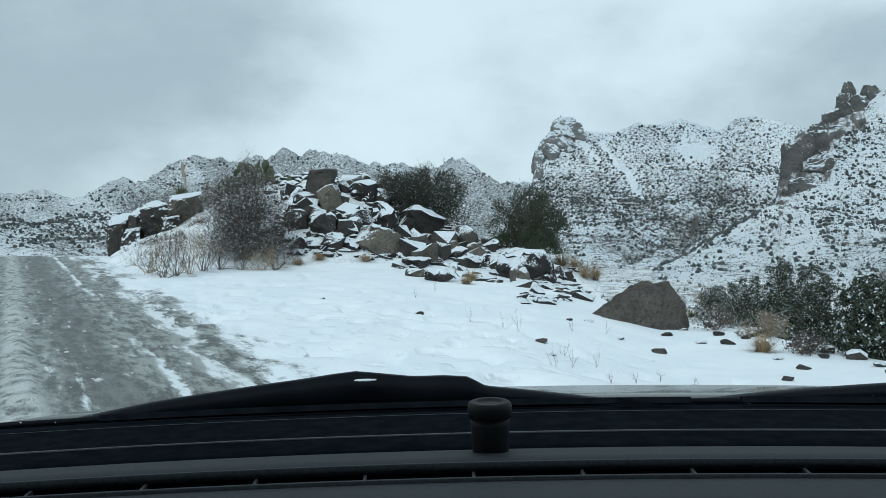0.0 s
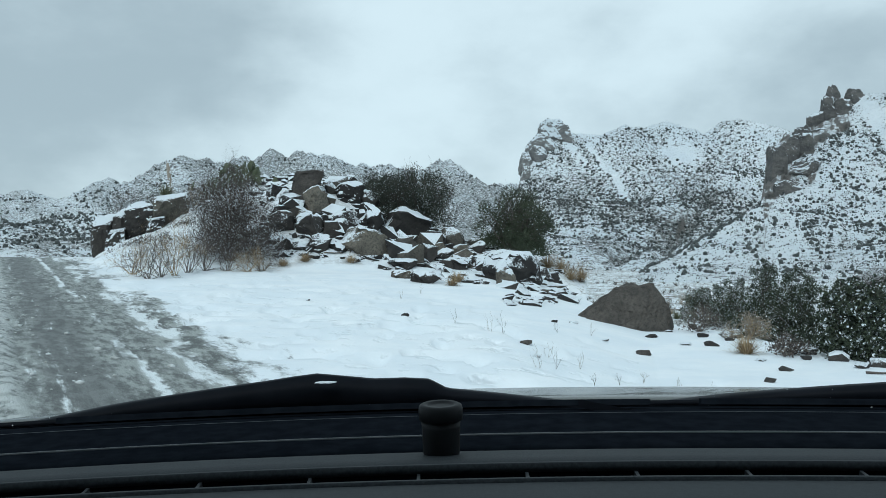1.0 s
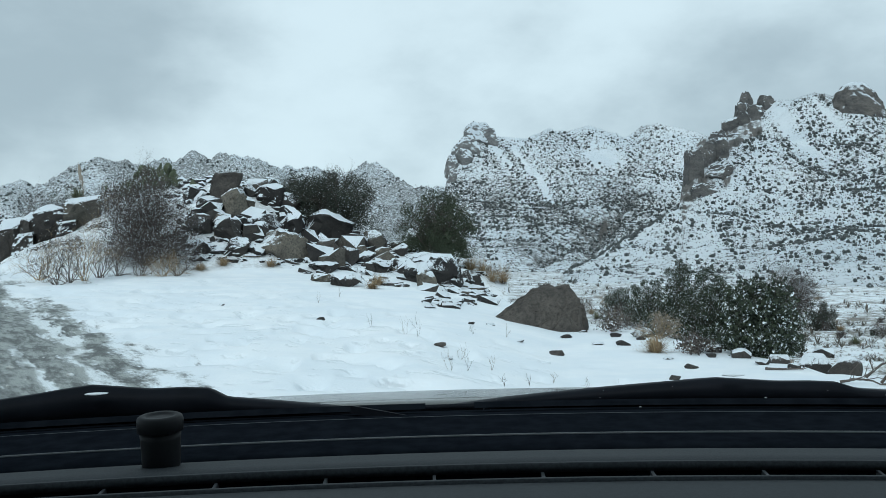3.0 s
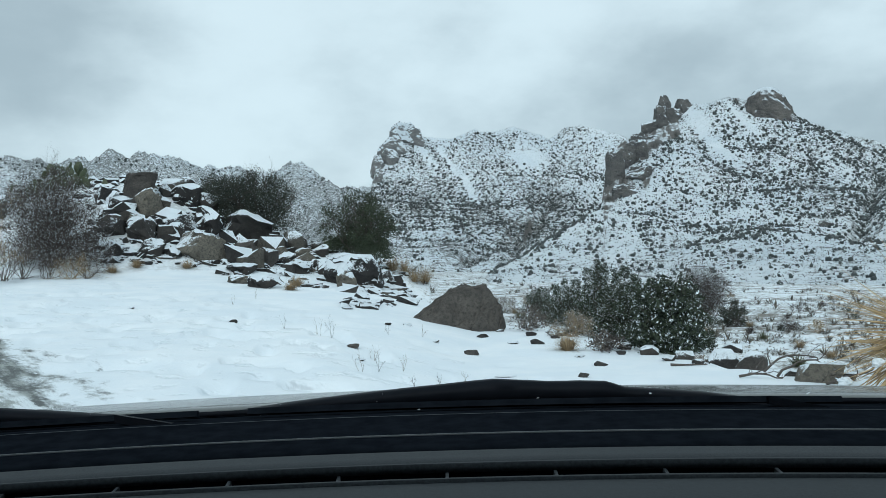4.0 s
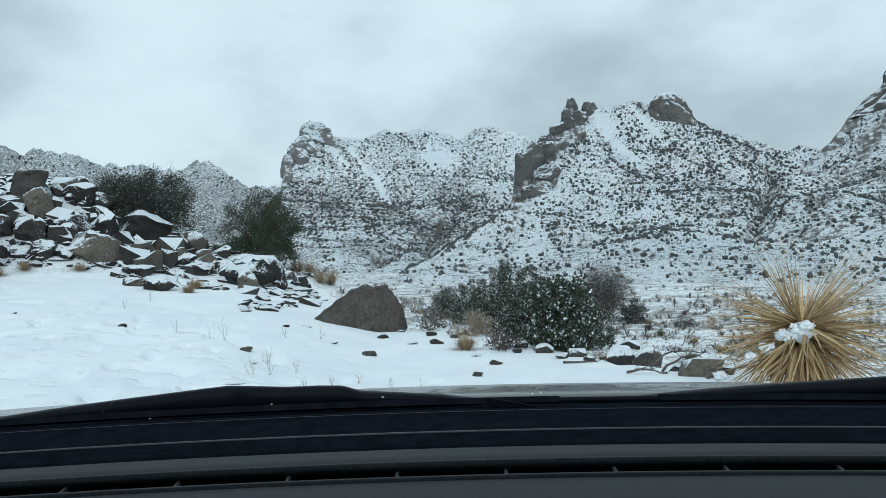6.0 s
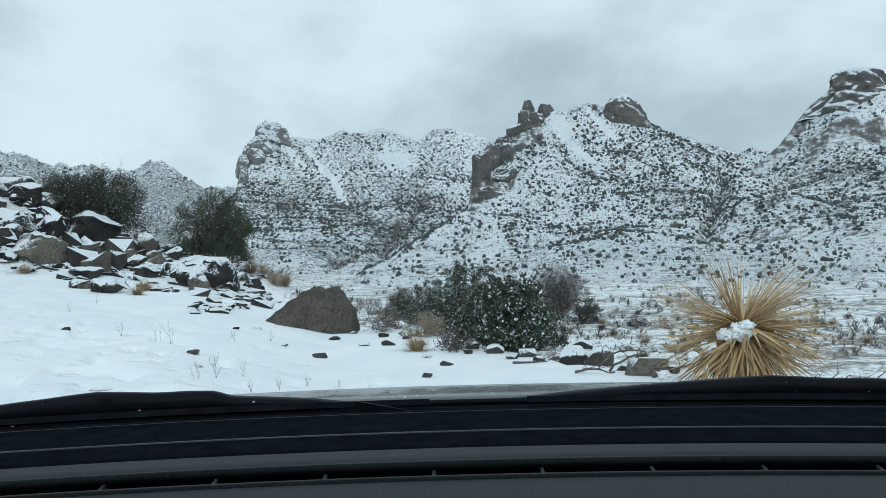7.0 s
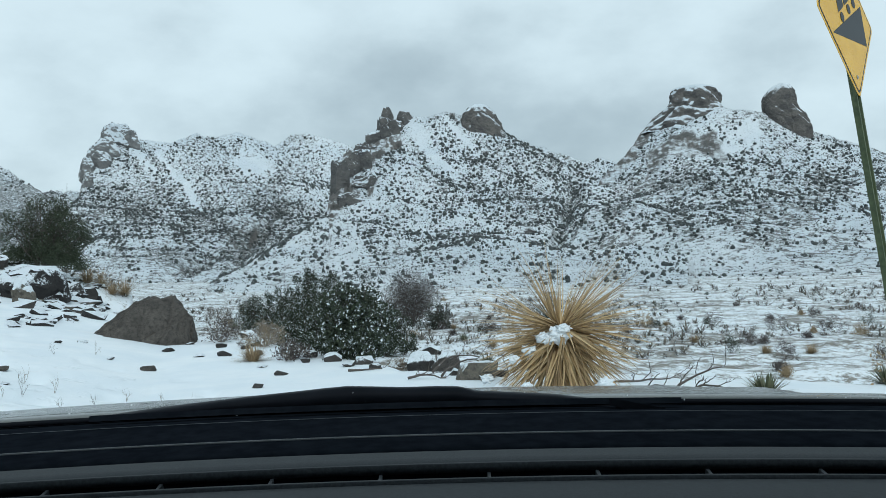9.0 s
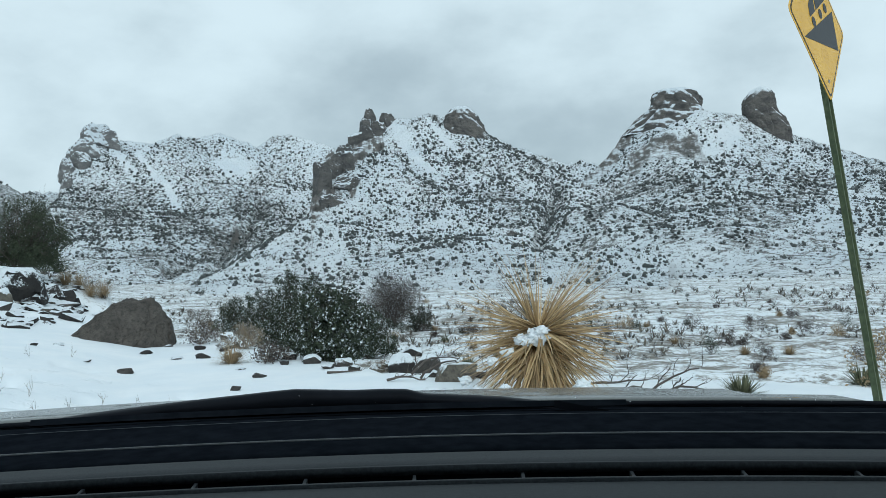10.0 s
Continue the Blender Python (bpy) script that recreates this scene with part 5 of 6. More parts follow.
def leaves(g, pts, count, size, spread, long=1.8, clumps=160):
    """Small pointed leaves round the given points."""
    pick = np.unique(g.integers(0, len(pts), max(8, min(len(pts), clumps))))
    puff = g.uniform(0.6, 1.25, len(pick))
    j = g.integers(0, len(pick), count)
    away = g.normal(size=(count, 3))
    away = away / np.linalg.norm(away, axis=1, keepdims=True) * g.random((count, 1)) ** 0.4
    c = pts[pick][j] + away * (spread * 2.0 * puff[j])[:, None]
    c[:, 2] = np.maximum(c[:, 2], 0.03)
    d = g.normal(size=(count, 3)) + (0, 0, 0.35)
    d = d / np.linalg.norm(d, axis=1, keepdims=True)
    s = np.cross(d, g.normal(size=(count, 3)))
    s = s / (np.linalg.norm(s, axis=1, keepdims=True) + 1e-9)
    z = size * (0.6 + 0.8 * g.random((count, 1)))
    v = np.stack([c, c + d * z * long * 0.5 + s * z * 0.5, c + d * z * long, c + d * z * long * 0.5 - s * z * 0.5], 1)
    return v.reshape(-1, 3), np.arange(count * 4).reshape(-1, 4)


def shrub(where, height, width, label, stems=7, levels=2, thick=0.03, leaf=None, count=0, size=0.05, spread=0.1, bark=None, seed=1, kids=2, name="bush", kink=0.28, lift=0.10, sink=0.0, nodes=4, long=1.8, clumps=160, dome=0.45, skirt=0.4):
    g = np.random.default_rng(seed)
    ob = new(name)
    ob.matrix_world = pose(where.x, where.y, where.z - sink, 0, 0, g.uniform(0, 360))
    tagged(ob, label, "bush")
    segs, tips = grow(g, stems, height, width, levels, thick, kink, lift, kids, nodes)
    segs = np.array(segs)
    if dome:
        top = np.percentile(tips[:, 2], 99)
        for p in (segs[:, 0:3], segs[:, 3:6], tips):
            p[:, :2] *= (1 - dome * np.clip(p[:, 2:3] / top, 0, 1) ** 2)
    fit_z = height / max(np.percentile(tips[:, 2], 97), 0.01)
    fit_r = 0.5 * width / np.percentile(np.hypot(tips[:, 0], tips[:, 1]), 93)
    scale = np.array([fit_r, fit_r, fit_z])
    segs[:, 0:3] *= scale
    segs[:, 3:6] *= scale
    tips = tips * scale
    far_out = np.sqrt((tips[:, 0] ** 2 + tips[:, 1] ** 2) / (0.5 * width) ** 2 + np.clip(tips[:, 2] / height - 0.35, 0, None) ** 2 / 0.65 ** 2)
    tips = tips * (1 / np.maximum(far_out, 1.0))[:, None] ** (0.85, 0.85, 0.5)
    v, f = tubes(segs)
    mesh("stem", v, f, bark or M_BARK, ob)
    if count:
        low = tips[g.random(len(tips)) < skirt]
        low = low * np.stack([0.97 + 0 * low[:, 0], 0.97 + 0 * low[:, 0], g.uniform(0.2, 0.6, len(low))], -1)
        tips = np.concatenate([tips, low])
        v, f = leaves(g, tips, count, size, spread, long, clumps)
        mesh("foliage", v, f, leaf, ob)
    return ob


M_BARK = growth("grey_bark", (0.045, 0.037, 0.032), (0.115, 0.097, 0.084), 0.16)
M_TWIG = growth("snowy_twigs", (0.034, 0.028, 0.026), (0.125, 0.104, 0.092), 0.27)
M_PALETWIG = growth("pale_twigs", (0.15, 0.125, 0.10), (0.30, 0.26, 0.21), 0.22)
M_GOLD = growth("dry_golden_stems", (0.21, 0.15, 0.085), (0.43, 0.33, 0.20), 0.18)
M_STRAW = growth("straw", (0.20, 0.13, 0.065), (0.62, 0.46, 0.25), 0.0, 0.6)
M_DARKLEAF = growth("dark_evergreen", (0.014, 0.020, 0.016), (0.060, 0.068, 0.048), 0.20)
M_SNOWLEAF = growth("snowy_evergreen", (0.013, 0.021, 0.014), (0.060, 0.078, 0.044), 0.29)
M_GREENLEAF = growth("olive_evergreen", (0.020, 0.031, 0.017), (0.078, 0.096, 0.054), 0.0)
M_YUCCA = growth("yucca_green", (0.05, 0.06, 0.03), (0.17, 0.175, 0.10), 0.06, 0.55)
M_CACTUS = growth("cactus_green", (0.028, 0.042, 0.022), (0.070, 0.084, 0.042), 0.0, 0.6)



def sized(az, el, top, degrees_wide, back=0.0, far=35.0):
    """A place on the ground, with the height and width that fill these angles from there."""
    where, d = spot(az, el, far)
    if back:
        d += back
        x, y = site(az, d)
        where = Vector((float(x), float(y), float(ground_z(x, y))))
    return where, max(0.2, vantage(az)[2] + d * math.tan(radians(top)) - where.z), d * radians(degrees_wide)


# grey leafless bush in front of the knoll, full of rime
w1, h1, d1 = sized(-13.6, -0.3, 5.75, 6.4)
shrub(w1, h1, d1, "large leafless grey-brown bush rimed with snow", 46, 3, 0.024, M_TWIG, 30000, 0.017, 0.13, M_TWIG, seed=21, long=5.0, clumps=2400, dome=0.12, lift=0.04, skirt=0.9)
# evergreen behind the rocks
w2, h2, d2 = sized(-1.6, 1.5, 6.0, 6.4, 1.0)
shrub(w2, h2, d2, "wide dark evergreen bush dusted with snow", 18, 2, 0.04, M_DARKLEAF, 42000, 0.032, 0.17, seed=22, kids=3, skirt=0.8, clumps=330)
w2, h2, d2 = sized(-4.4, 2.9, 5.6, 3.6, 1.5)
shrub(w2, h2, d2, "dark evergreen bush dusted with snow", 9, 2, 0.03, M_DARKLEAF, 12000, 0.032, 0.15, seed=32, kids=3, skirt=0.7)
# round olive-green bush
w3, h3, d3 = sized(4.98, -0.1, 4.5, 5.3, 1.0)
shrub(w3, h3, d3, "round olive-green evergreen bush", 18, 2, 0.04, M_GREENLEAF, 42000, 0.030, 0.15, seed=23, kids=3, skirt=0.9, dome=0.2, clumps=330)
# snowy evergreens past the verge's edge
for k, (a, e, top, wd, n) in enumerate([(19.4, -4.6, -1.5, 3.2, 13000), (20.9, -5.4, -0.45, 3.6, 24000), (22.8, -6.0, -1.0, 3.9, 26000), (24.6, -6.4, -1.75, 3.9, 24000), (26.2, -6.3, -2.8, 2.8, 13000), (17.8, -4.4, -1.9, 2.6, 8000)]):
    w4, h4, d4 = sized(a, e, top, wd * 1.3, 0.3)
    shrub(w4, h4, d4, "dark evergreen bush heavily flecked with snow", 12, 2, 0.025, M_SNOWLEAF, int(n * 1.6), 0.033, 0.085, seed=40 + k, kids=3, skirt=1.0, dome=0.1, clumps=430)
w5, h5, d5 = sized(27.6, -4.2, -0.75, 4.3, 0.5)
shrub(w5, h5, d5, "grey leafless bush with fanned twigs", 150, 2, 0.018, M_TWIG, 14000, 0.013, 0.08, M_TWIG, seed=50, kink=0.12, lift=0.05, name="twig_bush", long=9.0, clumps=1200, dome=0.05)
w5, h5, d5 = sized(29.2, -4.6, -2.9, 2.5, 0.5)
shrub(w5, h5, d5, "low dark evergreen bush", 8, 2, 0.03, M_DARKLEAF, 7000, 0.03, 0.1, seed=51, kids=3, skirt=0.8)
# low grey-gold brush between the boulder and the evergreens
for k, (a, e, h, w, mat) in enumerate([(15.2, -3.6, 1.1, 1.5, 0), (16.6, -3.2, 1.0, 1.3, 1), (14.4, -3.3, 0.9, 1.1, 0), (17.3, -4.4, 0.8, 1.1, 0), (18.9, -5.4, 0.45, 0.8, 1), (20.6, -6.3, 0.3, 0.8, 0), (16.2, -4.9, 0.5, 0.8, 0), (27.3, -6.9, 0.3, 0.7, 1)]):
    w6, _ = spot(a, e)
    shrub(w6, h, w, "low snowy brush of grey and golden stems", 14, 2, 0.010, (M_TWIG, M_PALETWIG)[mat], 1500, 0.02, 0.06, (M_PALETWIG, M_GOLD)[mat], seed=60 + k, name="brush")
# bushes on the knoll's roadside end
for k, (a, top, back, h, w, leaf) in enumerate([(-19.9, 5.0, 32.6, 2.0, 1.7, 0), (-18.9, 5.0, 32.4, 1.9, 1.4, 1), (-17.6, 5.2, 32.4, 1.7, 1.3, 2), (-15.8, 5.2, 31.5, 0.9, 1.2, 2), (-18.9, 1.0, 27.5, 0.55, 1.5, 3), (-17.6, 1.6, 27.5, 0.6, 1.4, 3), (-16.4, 2.6, 28.0, 0.6, 1.2, 2), (-19.4, 0.0, 26.0, 0.4, 1.4, 3), (-18.2, 0.2, 26.0, 0.5, 1.5, 3), (-17.0, 0.9, 26.5, 0.5, 1.3, 3), (-19.8, 0.4, 27.5, 0.45, 1.3, 3), (-20.9, -0.3, 27.5, 0.35, 1.0, 3)]):
    back, h, w = back * KNOLL_R / 30.5, h * 1.15, w * 1.15
    x, y = site(a, back)
    w7 = Vector((float(x), float(y), min(float(ground_z(x, y)), EYE.z + back * math.tan(radians(top)) - h)))
    w7.z = max(w7.z, float(ground_z(x, y)) - 0.5)
    shrub(w7, h, w, "snow-dusted grey brush on the knoll", 12, 2, 0.012, (M_TWIG, M_SNOWLEAF, M_TWIG, M_TWIG)[leaf], 1500, 0.03, 0.08, (M_TWIG, M_BARK, M_GOLD, M_TWIG)[leaf], seed=80 + k, name="brush")
# thin golden twigs at the roadside
for k, (a, e, h, w) in enumerate([(-19.6, -1.1, 0.75, 1.3), (-18.6, -1.3, 1.0, 1.5), (-17.9, -1.2, 0.9, 1.2), (-17.0, -1.1, 1.35, 1.6), (-16.2, -1.0, 1.2, 1.3), (-15.2, -0.9, 0.9, 1.3), (-12.6, -0.9, 0.6, 1.4), (-13.9, -0.9, 0.6, 1.2), (-11.7, -0.8, 0.55, 1.2)]):
    w8, _ = spot(a, e)
    shrub(w8, h * 1.25, w * 1.2, "thin golden leafless twigs standing in snow", 14, 2, 0.013, bark=(M_GOLD, M_TWIG, M_BARK)[k % 3], seed=100 + k, kink=0.3, lift=0.05, name="twigs", kids=2)


def blades(g, count, length, reach, width, droop, up=(0.2, 1.4), base=0.05):
    """Verts and faces of narrow curved blades standing out from one root."""
    n = 5
    a = g.uniform(0, 2 * np.pi, count)
    e = g.uniform(up[0], up[1], count)
    ln = length * g.uniform(0.6, 1.0, count)
    t = np.linspace(0, 1, n + 1)
    out = np.stack([np.cos(a), np.sin(a)], -1)
    side = np.stack([-np.sin(a), np.cos(a), 0 * a], -1)
    hor = np.cos(e)[:, None] * t * ln[:, None]
    ver = np.sin(e)[:, None] * t * ln[:, None] - droop * g.uniform(0.4, 1.3, (count, 1)) * (t ** 2) * ln[:, None]
    c = np.concatenate([out[:, None] * (hor + base)[..., None], np.maximum(ver, 0.01)[..., None]], -1)
    w = width * (1 - t ** 1.5 * 0.92)
    v = np.stack([c - side[:, None] * w[None, :, None], c + side[:, None] * w[None, :, None]], 2).reshape(-1, 3)
    k = np.arange(n)
    f = np.stack([2 * k, 2 * k + 1, 2 * k + 3, 2 * k + 2], -1)[None] + (np.arange(count) * 2 * (n + 1))[:, None, None]
    return v, f.reshape(-1, 4)


def tuft(a, e, count, length, width, droop, material, label, name, seed, up=(0.35, 1.45), category="grass", place=None):
    g = np.random.default_rng(seed)
    where = place or spot(a, e, 35.0)[0]
    v, f = blades(g, count, length, 0, width, droop, up)
    ob = mesh(name, v, f, material)
    ob.matrix_world = pose(where.x, where.y, where.z - 0.02)
    return tagged(ob, label, category)


for k, (a, e, ln) in enumerate([(-5.9, -0.3, 0.5), (1.0, -1.7, 0.55), (7.4, -0.7, 1.2), (8.2, -0.9, 1.3), (9.6, -1.2, 1.4), (10.4, -1.5, 1.2), (8.9, -1.5, 0.9), (11.2, -1.3, 1.2), (0.6, -1.9, 0.4), (15.6, -3.6, 0.7), (-8.9, -0.2, 0.5), (-10.3, -0.5, 0.45), (18.4, -6.3, 0.5), (27.9, -5.0, 0.6),
                                (30.5, -4.6, 0.5), (46.3, -5.6, 0.5), (50.6, -6.4, 0.5), (53.2, -6.0, 0.55), (44.5, -4.6, 0.45), (33.2, -5.8, 0.5), (34.9, -6.2, 0.5)]):
    tuft(a, e, 260, ln, 0.006, 0.35, M_GOLD, "dry golden grass clump in snow", "grass_clump", 200 + k)
for k, (a, e, ln) in enumerate([(32.9, -6.9, 0.5), (50.6, -8.8, 0.34), (57.3, -8.0, 0.36), (15.9, -4.0, 0.75), (16.6, -4.2, 0.6), (31.2, -5.2, 0.45)]):
    tuft(a, e, 150, ln, 0.014, 0.12, M_YUCCA, "green spiky yucca rosette in snow", "yucca", 240 + k, (0.1, 1.5), "yucca")
tuft(0, 0, 150, 0.75, 0.014, 0.12, M_YUCCA, 'green spiky yucca rosette on the ledge', 'yucca', 251, (0.1, 1.5), 'yucca', Vector((*map(float, site(-17.6, 36.7)), EYE.z + 36.7 * math.tan(radians(4.0)))))
k_x, k_y = site(-17.2, 36.7)
stalk_at = Vector((float(k_x), float(k_y), EYE.z + 36.7 * math.tan(radians(4.0))))
bm = lathe([(0.03, 0.0), (0.028, 0.5), (0.045, 0.65), (0.085, 0.85), (0.08, 1.25), (0.03, 1.55)], 10)
stalk = new("flower_stalk")
stalk.matrix_world = pose(stalk_at.x, stalk_at.y, stalk_at.z - 0.05, 0, -8, 0)
tagged(stalk, "dry tan flower stalk of a yucca", "flower stalk")
part("stem", bm, M_PALETWIG, stalk)


def prickly_pear(where, seed):
    g = np.random.default_rng(seed)
    ob = new("prickly_pear")
    ob.matrix_world = pose(where.x, where.y, where.z) @ Matrix.Scale(1.3, 4)
    tagged(ob, "green prickly pear cactus with flat round pads", "cactus")
    v0, f0 = SPHERES[2]
    for k in range(34):
        s = g.uniform(0.10, 0.17)
        up = g.uniform(0.1, 0.85)
        x, y = g.normal(size=2) * (0.42, 0.25)
        bmv = v0 * (s * 0.8, 0.03, s * 1.15)
        pad = mesh("pad", bmv, f0, M_CACTUS, ob, smooth=True)
        pad.matrix_local = pose(x, y, up * max(0.25, 1 - 0.5 * (x * x) / 0.2), g.uniform(-25, 25), g.uniform(-35, 35), g.uniform(0, 180))
    return ob


prickly_pear(spot(-13.7, 4.7, 35.0)[0], 4)
prickly_pear(spot(-12.8, 4.8, 35.0)[0], 6)


# dead branches lying at the verge's edge
def dead_branch(a, e, length, height, seed, label="bare crooked dead branch over the snow"):
    g = np.random.default_rng(seed)
    where = spot(a, e)[0]
    segs = []
    todo = [(np.array([-length / 2, 0, 0.02]), np.array([1.0, 0.1, height]), length * 1.1, 0.02, 0)]
    while todo:
        p, d, ln, r, lev = todo.pop()
        d = d / np.linalg.norm(d)
        for k in range(6):
            d = d + g.normal(size=3) * (0.28, 0.2, 0.30)
            d[2] += 0.14 * (0.15 - p[2])
            d = d / np.linalg.norm(d)
            q = p + d * ln / 6
            q[2] = max(q[2], 0.02)
            segs.append((*p, *q, r, r * 0.86))
            p, r = q, r * 0.86
            if lev < 2 and g.random() < 0.55:
                c = d + g.normal(size=3) * 0.5 + (0, 0, 0.45)
                todo.append((p, c, ln * 0.42, r * 0.6, lev + 1))
    v, f = tubes(segs, 5)
    ob = mesh("dead_branch", v, f, M_BARK, smooth=True)
    ob.matrix_world = pose(where.x, where.y, where.z, 0, 0, -a)
    return tagged(ob, label, "branch")


for k, (a, e, ln, h) in enumerate([(43.4, -8.4, 0.75, 0.5), (46.8, -8.7, 0.6, 0.6), (48.4, -5.7, 0.8, 0.5), (31.5, -7.6, 0.7, 0.9), (30.9, -7.5, 0.6, 1.6), (32.0, -7.9, 0.6, 0.5), (29.6, -7.9, 0.5, 0.2), (25.6, -7.3, 0.5, 0.2), (34.4, -8.2, 0.5, 0.4), (44.6, -8.9, 0.5, 0.4), (47.6, -8.9, 0.5, 0.9)]):
    dead_branch(a, e, ln, h, 30 + k)
# weeds poking from the verge snow
for k, (a, e, h) in enumerate([(3.2, -5.3, 0.45), (2.4, -5.0, 0.4), (5.0, -7.4, 0.4), (6.2, -7.6, 0.35), (7.9, -7.5, 0.3), (12.0, -8.3, 0.2), (0.2, -4.6, 0.3), (-3.0, -2.9, 0.3), (-1.6, -2.4, 0.35), (10.4, -8.5, 0.18), (14.0, -8.7, 0.2), (15.6, -9.0, 0.2), (8.6, -8.6, 0.18), (5.9, -6.6, 0.3), (9.3, -5.3, 0.3), (7.0, -5.1, 0.25)]):
    shrub(spot(a, e)[0], h * 0.75, h * 0.6, "thin dry weed poking out of the snow", 3, 1, 0.003, bark=M_PALETWIG if k % 3 else M_BARK, seed=400 + k, kids=1, name="weed", kink=0.2)
# grey valley brush
g_b = np.random.default_rng(9)
for k in range(95):
    a, e = g_b.uniform(25, 62), g_b.uniform(-8.2, -2.0)
    if (a < 44 and e < -5.2) or (a < 50 and e < -7.0):
        continue
    h = 0.22 + 0.6 * g_b.random() ** 2
    shrub(spot(a, e)[0], h, h * g_b.uniform(1.2, 1.9), "low grey snow-dusted brush in the valley", 9, 2, 0.008, (M_TWIG, M_SNOWLEAF, M_TWIG, M_GOLD)[k % 4], 900, 0.022, 0.06, M_TWIG if k % 4 < 3 else M_GOLD, seed=450 + k, name="brush", kids=1)

# ---------------------------------------------------------------- the big dry rosette plant
sotol_at = spot(38.4, -9.4)[0]
sotol = new("desert_spoon")
sotol.matrix_world = pose(sotol_at.x, sotol_at.y, sotol_at.z - 0.03, 0, 0, 20) @ Matrix.Scale(1.03, 4)
tagged(sotol, "large straw-coloured dry rosette plant with a drooping skirt and snow", "plant")


def long_leaf(g, length, width, droop, stiff):
    n = 7
    t = np.linspace(0, 1, n + 1)
    x = t * length * (1 - 0.12 * droop * t)
    z = -droop * length * 0.5 * t ** stiff
    y = g.normal() * 0.06 * t ** 2 * length
    w = width * np.interp(t, [0, 0.06, 0.3, 1], [1.3, 0.9, 0.8, 0.08])
    v = np.concatenate([np.stack([x, y - w, z + w * 0.4], -1), np.stack([x, y + 0 * w, z], -1), np.stack([x, y + w, z + w * 0.4], -1)])
    k = np.arange(n)
    m = n + 1
    f = np.concatenate([np.stack([k, k + 1, k + 1 + m, k + m], -1), np.stack([k + m, k + m + 1, k + 1 + 2 * m, k + 2 * m], -1)])
    return v, f


g_s = np.random.default_rng(77)
# ten stiff living leaves, then eight broad dead ones of the skirt
kinds = []
for k in range(18):
    upper = k < 10
    kinds.append(long_leaf(g_s, g_s.uniform(0.7, 1.2) if upper else g_s.uniform(0.85, 1.1), g_s.uniform(0.007, 0.012) if upper else g_s.uniform(0.012, 0.021), g_s.uniform(0.0, 0.3) if upper else g_s.uniform(0.15, 0.7), 2.0))
# the living leaves stand in bundles with gaps between them
BUNDLES = [(g_s.uniform(0, 360), math.degrees(math.asin(g_s.uniform(0.02, 0.93)))) for _ in range(26)]


def leaf_pose(k):
    if k < 10:
        a, e = BUNDLES[int(g_s.integers(0, len(BUNDLES)))]
        a, e = a + g_s.normal() * 12 / max(0.3, math.cos(radians(e))), max(-8.0, e + g_s.normal() * 9)
        z = 0.80 + g_s.uniform(-0.06, 0.04)
    else:
        a, e = g_s.uniform(0, 360), -66 + 72 * g_s.random() ** 1.2
        z = g_s.uniform(0.56, 0.84)
    return pose(0, 0, z, 0, 0, a) @ pose(0.04, 0, 0, 0, -e, 0) @ pose(0, 0, 0, g_s.uniform(-70, 70), 0, g_s.normal() * 5)


leaf_mesh = []
for k, (v, f) in enumerate(kinds):
    me = bpy.data.meshes.new("leaf")
    me.from_pydata(v.tolist(), [], f.tolist())
    leaf_mesh.append(me)
M_LEAF, lb = surface("dry_leaf")
l_pos = nd(M_LEAF, "ShaderNodeTexCoord").outputs["Object"]
l_rnd = nd(M_LEAF, "ShaderNodeObjectInfo").outputs["Random"]
l_mix = calc(M_LEAF, "ADD", calc(M_LEAF, "MULTIPLY", l_rnd, 0.7), calc(M_LEAF, "MULTIPLY", grain(M_LEAF, 7.0, 4, 0.6, l_pos), 0.4))
wire(M_LEAF, lb.inputs["Base Color"], mix(M_LEAF, l_mix, (0.22, 0.14, 0.065), (0.66, 0.48, 0.25)))
wire(M_LEAF, lb.inputs["Roughness"], 0.55)
for me in leaf_mesh:
    me.materials.append(M_LEAF)
for k in range(290):
    kind = int(g_s.integers(0, 10)) if g_s.random() < 0.42 else int(g_s.integers(10, 18))
    ob = new("leaf", leaf_mesh[kind])
    ob.parent = sotol
    ob.matrix_local = leaf_pose(kind)
rest_v, rest_f, base = [], [], 0
for k in range(430):
    kind = int(g_s.integers(0, 10)) if g_s.random() < 0.38 else int(g_s.integers(10, 18))
    v, f = kinds[kind]
    m = np.array(leaf_pose(kind))
    rest_v.append(v @ m[:3, :3].T + m[:3, 3])
    rest_f.append(f + base)
    base += len(v)
tagged(mesh("leaf_mass", np.concatenate(rest_v), np.concatenate(rest_f), M_STRAW, sotol), kind="stuff")
part("trunk", lathe([(0.16, 0.0), (0.15, 0.3), (0.11, 0.6), (0.05, 0.78)], 14), M_GOLD, sotol, "brown fibrous trunk", True)
